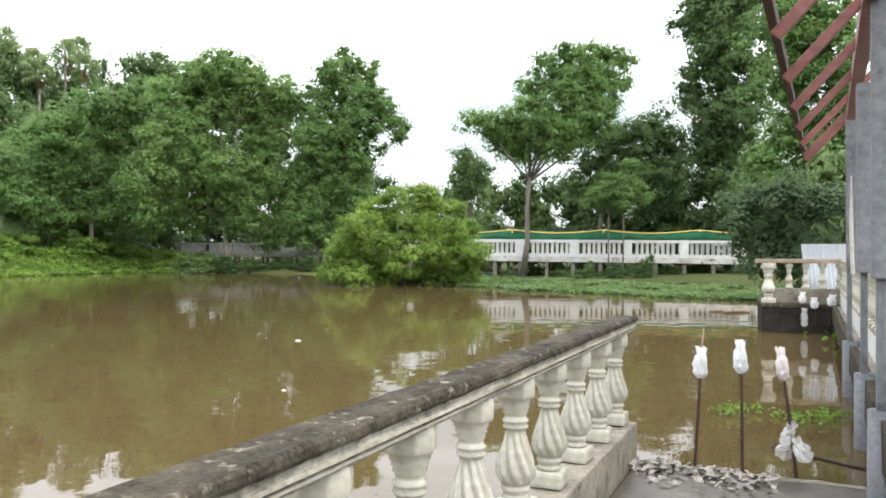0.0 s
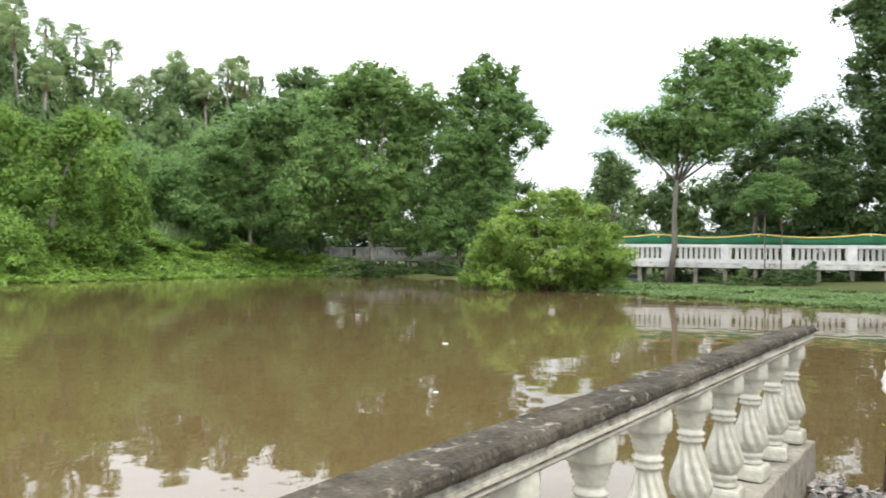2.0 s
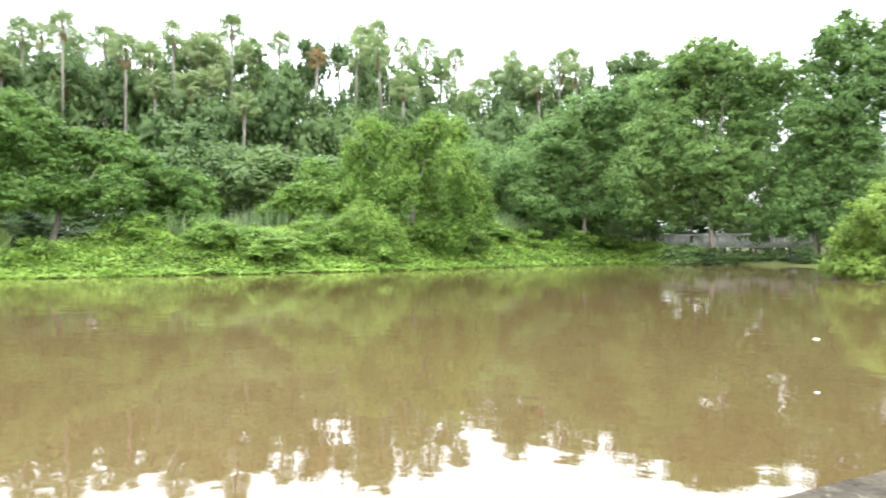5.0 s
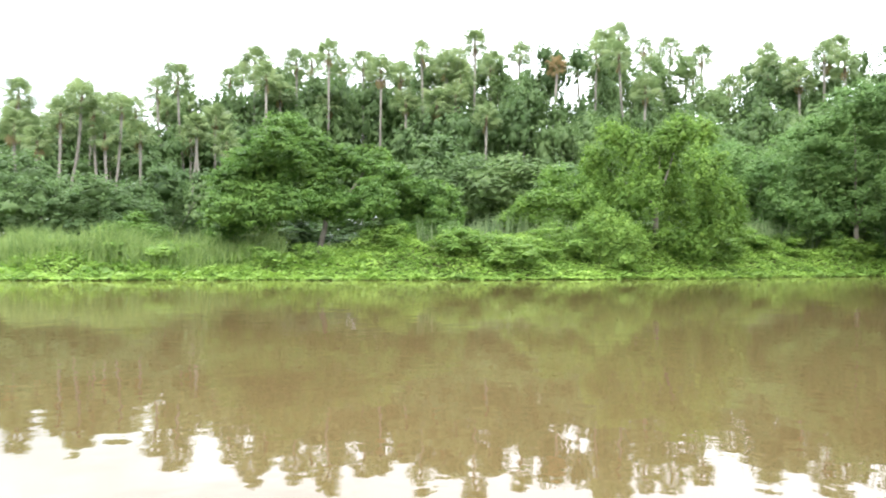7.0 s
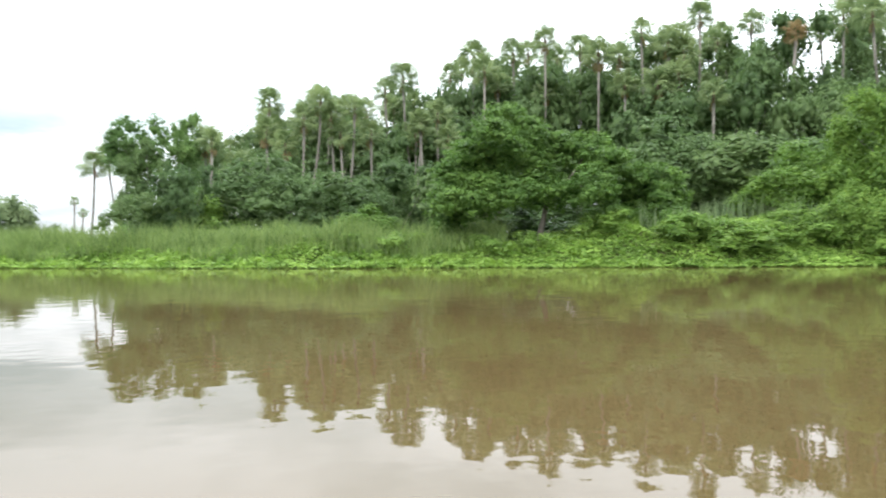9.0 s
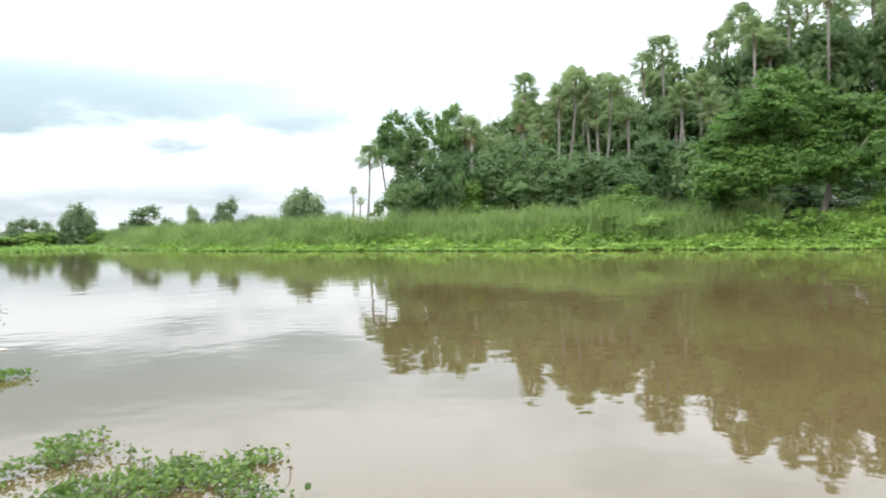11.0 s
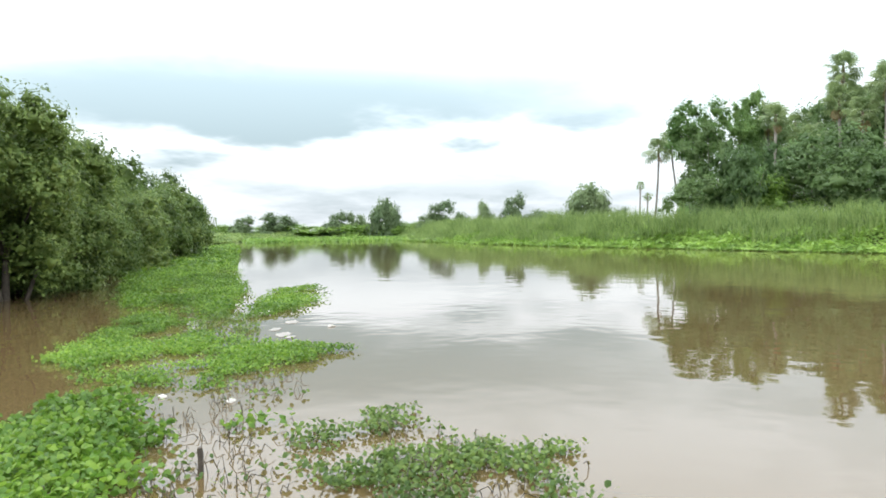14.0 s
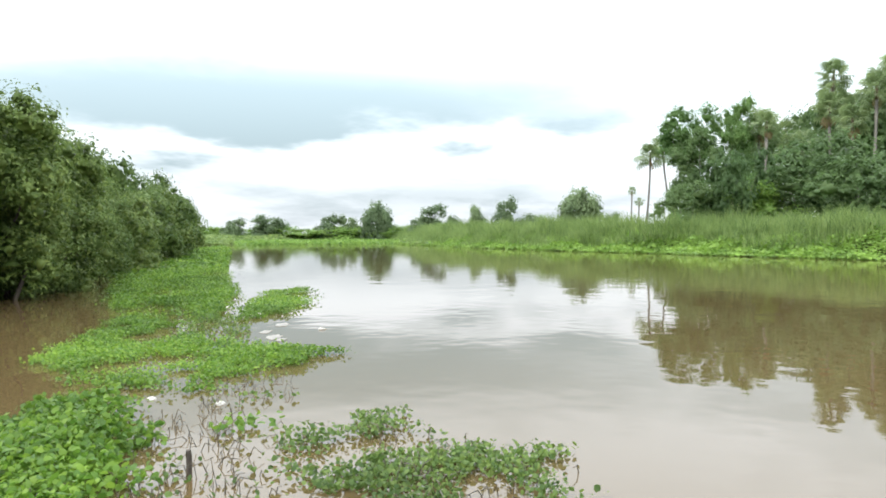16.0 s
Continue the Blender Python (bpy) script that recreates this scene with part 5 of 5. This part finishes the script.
BAL = baluster_mesh(0.66)
for i in range(9):
    ob = part("baluster", BAL, GLAZE, rail)
    ob.matrix_local = pose(0.0, -0.16 - 0.53 * i, 0.305, 0, 0, (0, 7, -5, 3)[i % 4])
bm = bmesh.new()
box(bm, -0.13, 0.13, -4.7, 0.0, -0.3, 0.30, 0.012)
bmesh.ops.subdivide_edges(bm, edges=[e for e in bm.edges if abs((e.verts[0].co - e.verts[1].co).y) > 1], cuts=60)
part("kerb", roughen(bm, 0.012, 5), CONCRETE, rail, "stained bare concrete kerb")


def rail_profile(bm, outline, y0, y1, cuts):
    """A straight moulding of the given outline (x, z)."""
    rows = []
    for j in range(cuts + 1):
        yy = y0 + (y1 - y0) * j / cuts
        rows.append([bm.verts.new((px, yy, pz)) for px, pz in outline])
    k = len(outline)
    for a, b in zip(rows, rows[1:]):
        for i in range(k):
            bm.faces.new((a[i], a[(i + 1) % k], b[(i + 1) % k], b[i]))
    bm.faces.new(rows[0][::-1])
    bm.faces.new(rows[-1])
    return bm


bm = bmesh.new()
rail_profile(bm, [(-0.046, 1.040), (0.118, 1.040), (0.122, 1.052), (0.119, 1.070), (0.105, 1.083), (0.06, 1.078), (0.03, 1.083), (0.0, 1.078), (-0.035, 1.082), (-0.048, 1.068)], -4.75, 0.1, 240)
for v in bm.verts:
    chip = max(0.0, noise.noise(v.co * 19 + Vector((0, 7, 0)))) * (0.011 if v.co.x > 0.1 else 0.003)
    v.co += Vector((noise.noise(v.co * 14) * 0.004 - chip, 0, noise.noise(v.co * 17 + Vector((3, 0, 0))) * 0.004))
part("handrail", bm, MOSSY, rail, "blackened mossy concrete handrail")
bm = bmesh.new()
rail_profile(bm, [(-0.044, 0.960), (0.082, 0.960), (0.084, 0.972), (0.096, 0.974), (0.097, 0.986), (0.088, 0.989), (0.089, 0.996), (0.108, 0.999), (0.109, 1.014), (0.102, 1.018), (0.103, 1.037), (-0.044, 1.037)], -4.74, 0.095, 160)
part("moulding", roughen(bm, 0.0025, 11), RAILSIDE, rail, "weathered stepped moulding under the handrail")
bm = bmesh.new()
rail_profile(bm, [(0.106, 1.0005), (0.1135, 1.001), (0.1135, 1.012), (0.106, 1.0125)], -4.73, 0.09, 120)
part("trim", roughen(bm, 0.0015, 9), TRIM, rail, "flaking white painted edge strip")
bm = bmesh.new()
rail_profile(bm, [(0.094, 0.9755), (0.101, 0.976), (0.101, 0.9845), (0.094, 0.985)], -4.73, 0.09, 120)
part("trim", roughen(bm, 0.0015, 9), TRIM, rail, "grimy cream lower edge strip")

# submerged landing with drift litter
bm = bmesh.new()
box(bm, 0.0, 6.0, -7.3, -0.12, -0.35, 0.035, 0.02)
bmesh.ops.subdivide_edges(bm, edges=bm.edges[:], cuts=14, use_grid_fill=True)
landing = thing("landing_step", "wet dark concrete landing step at water level", "step", pose(1.47, 5.48, 0, 0, 0, TURN))
part("slab", roughen(bm, 0.018, 2.2), WETSLAB, landing)
bm = bmesh.new()
box(bm, 0.0, 6.0, -0.118, -0.03, -0.35, 0.028, 0.015)
bmesh.ops.subdivide_edges(bm, edges=[e for e in bm.edges if e.calc_length() > 1], cuts=50)
part("nosing", roughen(bm, 0.014, 6), CONCRETE, landing, "worn pale edge of the step")
rng = np.random.default_rng(41)
k = 330
cx, cy = rng.uniform(0.0, 0.95, k) ** 1.2, -0.13 - np.abs(rng.normal(size=k)) * 0.2
cz = 0.046 + rng.random(k) ** 2 * 0.03
nrm = unit(np.stack([rng.normal(size=k) * 0.4, rng.normal(size=k) * 0.4, np.ones(k)], -1))
vs, fs = leaf_arrays(rng, np.stack([cx, cy, cz], -1), nrm, rng.uniform(0.015, 0.09, k), rng.uniform(0.01, 0.07, k), 0.15)
ob = part("drift_litter", tri_mesh("drift_litter", vs, fs, STRAW), STRAW)
ob.matrix_world = pose(1.47, 5.48, 0, 0, 0, TURN)
tagged(ob, "heap of dry leaves and plastic scraps on the wet step", "litter", kind="stuff")

# ---- rods with plastic bags ----


def bag_mesh(seed, r, hgt):
    """A crumpled bag, pinched below its flaring ragged mouth."""
    bm = bmesh.new()
    rnd = random.Random(seed)
    rings, sides = [], 16
    shape = (0.45, 0.86, 1.0, 0.96, 1.02, 0.95, 0.86, 0.62, 0.75, 0.8)
    lean = rnd.uniform(-0.2, 0.2)
    for j, k in enumerate(shape):
        up = hgt * (j / (len(shape) - 1) - 1)
        ring = []
        for i in range(sides):
            a = i * math.tau / sides
            rr = r * k * (1 + 0.16 * math.sin(2 * a + seed) + 0.14 * math.sin(5 * a + j * 0.9 + seed)) * rnd.uniform(0.88, 1.1)
            ring.append(bm.verts.new((math.cos(a) * rr + lean * (up + hgt) * 0.15, math.sin(a) * rr * 0.85, up + rnd.uniform(-0.006, 0.006) + (rnd.uniform(-0.01, 0.012) if j == len(shape) - 1 else 0))))
        rings.append(ring)
    for r0, r1 in zip(rings, rings[1:]):
        for i in range(sides):
            bm.faces.new((r0[i], r0[(i + 1) % sides], r1[(i + 1) % sides], r1[i]))
    bm.faces.new(rings[0][::-1])
    return bm


def bagged_rod(x, y, z, lean, roll, hgt, label, wrap, seed, extra=False, r=0.043, group="rods with plastic bags"):
    t = thing("iron_rod", label, "rod", pose(x, y, z, lean, roll, 0), group)
    bm = bmesh.new()
    tube(bm, [(0, 0, -0.3), (0.004, 0, hgt * 0.5), (0, 0, hgt)], [0.011, 0.011, 0.010], 7)
    part("rod", bm, DARKSTEEL, t)
    ob = part("plastic_bag", bag_mesh(seed, r, 0.22), wrap, t, "crumpled white plastic bag")
    ob.matrix_local = pose(0, 0, hgt + 0.03)
    if extra:
        for dz, sc, tl in ((0.40, 1.2, 25), (0.30, 1.1, -25), (0.24, 0.6, 60)):
            b2 = part("plastic_bag", bag_mesh(seed + int(dz * 100), r * 1.25, 0.17), CLEARBAG, t, "torn clear plastic bag")
            b2.matrix_local = pose(0.02, 0, dz, tl, 0, 40 * sc)
    return t


bagged_rod(1.78, 5.22, 0.0, 0, 3.5, 0.86, "thin rusty rod capped with a white plastic bag", BAG, 3)
bagged_rod(2.05, 5.05, 0.0, 0, -0.5, 0.92, "straight rusty rod capped with a white plastic bag", BAG, 4)
bagged_rod(2.40, 5.0, 0.0, 0, -7, 0.89, "leaning rusty rod with several torn plastic bags", PINKBAG, 5, extra=True)
bm = bmesh.new()
tube(bm, [(2.30, 5.15, 0.20), (2.75, 4.95, 0.12), (3.6, 4.7, 0.0)], [0.013, 0.013, 0.013], 7)
tagged(part("iron_rod", bm, DARKSTEEL), "rusty iron rod lying aslant over the step", "rod", "rods with plastic bags")
bm = bmesh.new()
tube(bm, [(1.86, 5.3, 0.72), (1.87, 5.31, 0.9), (1.885, 5.32, 1.02)], [0.008, 0.007, 0.006], 6)
tagged(part("bamboo_stick", bm, WOOD), "thin pale bamboo stick tied to a rod", "stick")

# ---- pavilion ----
hut = thing("waterside_pavilion", "unfinished pavilion on piles with bare red rafters", "pavilion", pose(3.35, 5.8, 0, 0, 0, -26.5))
for yy in (-1.5, 0.05, 2.46):
    bm = bmesh.new()
    top = {-1.5: 3.1, 0.05: 2.9, 2.46: 3.0}[yy]
    wide = 0.075 if yy < 1 else 0.055
    box(bm, -wide, wide, yy - 0.075, yy + 0.075, 1.40, top, 0.008)
    part("pillar", roughen(bm, 0.003, 8), GREY, hut)
    bm = bmesh.new()
    box(bm, -0.05, 0.0, yy - 0.03, yy + 0.03, 0.45, 1.398, 0.006)
    part("post", roughen(bm, 0.002, 8), GREY, hut, "slim grey post under the pillar")
    bm = bmesh.new()
    tube(bm, [(0, yy, -1.2), (0, yy, 0.1), (0, yy, 0.6)], [0.10, 0.098, 0.095], 12)
    part("support_post", roughen(bm, 0.004, 7), GREY, hut, smooth=True)
bm = bmesh.new()
box(bm, 0.05, 3.6, -4.5, 11.0, 0.32, 0.55, 0.015)
part("deck", bm, CONCRETE, hut, "stained concrete floor slab")
bm = bmesh.new()
box(bm, -0.03, 0.05, -4.5, 9.8, 0.24, 0.56, 0.01)
bmesh.ops.subdivide_edges(bm, edges=[e for e in bm.edges if abs((e.verts[0].co - e.verts[1].co).y) > 1], cuts=70)
part("edge_beam", roughen(bm, 0.02, 4), MOSSY, hut, "crumbling mossy floor edge")
bm = bmesh.new()
box(bm, 0.12, 0.28, -4.4, 9.8, 1.36, 1.43, 0.012)
part("handrail", bm, WOOD, hut, "weathered brown handrail")
bm = bmesh.new()
box(bm, 0.12, 0.28, -4.4, 9.8, 0.552, 0.80, 0.012)
part("kerb", bm, WHITE, hut, "white painted kerb")
SMALLBAL = baluster_mesh(0.56, False)
for i in range(34):
    ob = part("baluster", SMALLBAL, GLAZE, hut)
    ob.matrix_local = pose(0.2, -2.0 + 0.35 * i, 0.802)
ROOF = pose(-0.04, 0, -0.12, 0, 0, -1.15)
bm = bmesh.new()
box(bm, -0.05, 0.05, -3.6, 3.5, 3.2, 3.34, 0.006, ROOF)
part("beam", bm, RED, hut, "red oxide steel beam")
SLOPE = math.atan2(0.55, 0.52)
for i, yy in enumerate((-3.55, -2.43, -1.32, -0.24, 0.85, 1.95, 2.95, 3.4)):
    bm = bmesh.new()
    box(bm, -0.70, 1.6, yy - 0.02, yy + 0.02, -0.03, 0.035, 0.004, ROOF @ pose(0, 0, 3.33, 0, -math.degrees(SLOPE), 0))
    part("rafter", bm, RED, hut)
bm = bmesh.new()
box(bm, -0.52, -0.475, -3.7, 3.5, 2.90, 2.975, 0.004, ROOF)
part("purlin", bm, DARKSTEEL, hut, "dark rusty eave purlin")
bm = bmesh.new()
box(bm, 0.45, 0.51, -3.7, 3.5, 3.92, 4.01, 0.004, ROOF)
part("purlin", bm, DARKSTEEL, hut, "dark rusty purlin")
bm = bmesh.new()
tube(bm, [(-0.09, 0.3, 1.38), (-0.10, 0.3, 1.8), (-0.1, 0.3, 2.2)], [0.016, 0.016, 0.006], 7)
part("bamboo_pole", bm, FOAM, hut, "pale bamboo pole standing against a pillar")

# ---- landing stage at the pavilion's end ----
stage = thing("landing_stage", "small concrete landing stage with white balusters", "landing stage", pose(6.32, 14.6, 0, 0, 0, -21))
bm = bmesh.new()
box(bm, 0, 3.2, 0, 2.0, -0.6, 0.48, 0.02)
part("base", bm, BLACK, stage, "black tarred base")
bm = bmesh.new()
box(bm, -0.01, 3.2, -0.012, 2.0, 0.484, 0.56, 0.015)
bmesh.ops.subdivide_edges(bm, edges=[e for e in bm.edges if e.calc_length() > 1], cuts=30)
part("deck", roughen(bm, 0.02, 5), MOSSY, stage, "dark crumbling deck")
bm = bmesh.new()
box(bm, 0.02, 3.2, 0.25, 0.42, 0.562, 0.86, 0.012)
part("kerb", bm, CONCRETE, stage, "dirty concrete kerb")
bm = bmesh.new()
box(bm, -0.1, 3.2, 0.23, 0.44, 1.37, 1.45, 0.012)
part("handrail", roughen(bm, 0.004, 5), WOOD, stage, "weathered grey-brown handrail")
SB = baluster_mesh(0.50, False)
for i in range(8):
    ob = part("baluster", SB, GLAZE, stage)
    ob.matrix_local = pose(0.52 + 0.30 * i, 0.335, 0.862) @ Matrix.Diagonal((0.8, 0.8, 1, 1))
big = part("corner_post", baluster_mesh(0.85, False), GLAZE, stage, "thick white turned corner post")
big.matrix_local = pose(0.14, 0.30, 0.56) @ Matrix.Diagonal((1.55, 1.55, 0.95, 1))
for px, rl, s in ((0.72, -3, 6), (0.95, 4, 7), (1.22, -8, 8), (1.55, 22, 9)):
    w = Vector((6.32, 14.6, 0.54)) + Vector((px * math.cos(radians(21)), -px * math.sin(radians(21)), 0)) + Vector((-0.03, -0.06, -0.06))
    rod = bagged_rod(w.x, w.y, w.z, 0, -rl, (0.26, 0.12, 0.30, 0.2)[s % 4], "short stick with a white plastic bag on the stage", BAG, s, r=0.07, group="bagged sticks")
for px, s, zz in ((0.75, 22, 0.5), (1.5, 23, 0.45)):
    ob = part("plastic_bag", bag_mesh(s, 0.06, 0.36), CLEARBAG)
    ob.matrix_world = pose(6.32, 14.6, 0, 0, 0, -21) @ pose(px, -0.075, zz)
    tagged(ob, "white plastic bag hanging on the stage edge", "bag", "hanging bags")
for px, py, ang, ln in ((7.7, 19.3, 12, 0.8), (7.4, 19.6, -8, 0.6), (8.0, 19.7, 30, 0.5)):
    bm = bmesh.new()
    tube(bm, [(-ln / 2, 0, 0.02), (0, 0.03, 0.05), (ln / 2, 0, 0.03)], [0.035, 0.04, 0.025], 7)
    ob = part("driftwood", roughen(bm, 0.01, 9, px), WOOD, smooth=True)
    ob.matrix_world = pose(px, py, 0, 0, 0, ang)
    tagged(ob, "pale piece of driftwood floating by the stage", "driftwood", "driftwood")
# corrugated sheet
bm = bmesh.new()
rows = []
for i in range(121):
    k = i / 120
    yo = 0.02 * math.sin(k * 24 * math.tau)
    rows.append([bm.verts.new((k * 1.9 + 0.10 * (1 - j), yo + 0.06 * j, j * 1.22)) for j in (0, 0.5, 1)])
for a, b in zip(rows, rows[1:]):
    for j in range(2):
        bm.faces.new((a[j], b[j], b[j + 1], a[j + 1]))
bmesh.ops.solidify(bm, geom=bm.faces[:], thickness=0.006)
ob = part("corrugated_sheet", bm, SHEET, smooth=True)
ob.matrix_world = pose(7.95, 16.3, 0.55, 0, 0, -12)
tagged(ob, "pale grey corrugated sheet standing behind the railing", "sheet")

# ---- raised walkway ----


def walkway(x0, y0, x1, y1, z0, z1, cloth):
    """A span of raised concrete walkway with a white slotted parapet."""
    ln, ang = math.hypot(x1 - x0, y1 - y0), math.atan2(y1 - y0, x1 - x0)
    m = pose(x0, y0, z0) @ Matrix.Rotation(ang, 4, "Z") @ Matrix.Rotation(-math.asin((z1 - z0) / ln), 4, "Y")
    t = thing("raised_walkway", "raised concrete walkway with a white slotted parapet", "walkway", m, "raised walkway")
    bm = bmesh.new()
    box(bm, 0, ln, 0, 1.8, -0.28, 0, 0.01)
    bmesh.ops.subdivide_edges(bm, edges=[e for e in bm.edges if e.calc_length() > 2], cuts=40)
    part("deck", roughen(bm, 0.012, 3), DIRTYWHITE, t, "stained white deck beam")
    for side in (0.0, 1.68):
        bm = bmesh.new()
        box(bm, 0, ln, side - 0.02, side + 0.14, 0.83, 0.98, 0.015)
        part("handrail", bm, WHITE, t)
        bm = bmesh.new()
        box(bm, 0, ln, side, side + 0.12, 0.003, 0.20, 0.01)
        part("plinth", bm, WHITE, t)
    bm = bmesh.new()
    box(bm, -0.09, 0.09, 0.01, 0.11, 0.20, 0.832)
    slat = bpy.data.meshes.new("baluster")
    bm.to_mesh(slat)
    bm.free()
    slat.materials.append(WHITE)
    bays = max(1, round(ln / 2.85))
    bay = ln / bays
    for b in range(bays):
        for side in (0.0, 1.68):
            bm = bmesh.new()
            box(bm, b * bay - 0.22, b * bay + 0.22, side - 0.025, side + 0.145, 0.004, 0.99, 0.012)
            part("post", bm, WHITE, t)
        cnt = 9
        for i in range(1, cnt):
            ob = part("baluster", slat, WHITE, t)
            ob.matrix_local = pose(b * bay + 0.22 + (bay - 0.44) * i / cnt, 0, 0)
    piers = max(2, round(ln / 1.55))
    for i in range(piers + 1):
        for side in (0.12, 1.6):
            bm = bmesh.new()
            xx = min(max(ln * i / piers, 0.12), ln - 0.12)
            box(bm, xx - 0.1, xx + 0.1, side - 0.1, side + 0.1, -2.2, -0.27, 0.01)
            part("pier", bm, CONCRETE, t)
    bm = bmesh.new()
    tube(bm, [(0, -0.1, -1.05), (ln * 0.5, -0.1, -1.08), (ln, -0.1, -1.05)], [0.06] * 3, 8)
    part("pipe", bm, PIPE, t, "blue water pipe", smooth=True)
    bm = bmesh.new()
    box(bm, 0, ln, -0.25, 2.0, -1.4, -1.16, 0.02)
    part("footing", bm, CONCRETE, t)
    if cloth:
        bm = bmesh.new()
        cut = 80
        rows = []
        for i in range(cut + 1):
            k = i / cut
            sag = 0.10 * math.sin(((k * ln / 5.2) % 1) * math.pi)
            rows.append([bm.verts.new((k * ln, 1.5 + 0.12 * math.sin(j * 1.1) + 0.03 * math.sin(k * 60 + j), 0.92 + j * 0.155 * (1 - 0.3 * sag / 0.1) + noise.noise(Vector((k * 30, j, 0))) * 0.03)) for j in range(5)])
        for a, b in zip(rows, rows[1:]):
            for j in range(4):
                bm.faces.new((a[j], b[j], b[j + 1], a[j + 1]))
        bmesh.ops.solidify(bm, geom=bm.faces[:], thickness=0.01)
        net = tagged(part("shade_net", bm, CLOTH, smooth=True), "green shade net with yellow edging along the walkway", "net")
        net.matrix_world = m
        bm = bmesh.new()
        tube(bm, [rows_co for rows_co in [(k / 40 * ln, 1.5 + 0.12 * math.sin(4.4), 0.92 + 0.62 * (1 - 0.3 * math.sin(((k / 40 * ln / 5.2) % 1) * math.pi)) + 0.02) for k in range(41)]], [0.045] * 41, 6)
        part("edging", bm, ROPE, net, "yellow edging tape", smooth=True)
        for k in range(1, int(ln / 5.2) + 1):
            bm = bmesh.new()
            tube(bm, [(k * 5.2, 1.44, 0.9), (k * 5.2, 1.43, 1.6)], [0.05, 0.05], 6)
            part("tie", bm, ROPE, net, "yellow tie")
    return t


walkway(19.5, 40.5, 2.0, 45.0, 1.24, 1.42, True)
walkway(2.0, 45.0, -6.5, 64.0, 1.42, 1.50, True)
walkway(-6.5, 64.0, -31.0, 74.0, 1.50, 1.60, False)
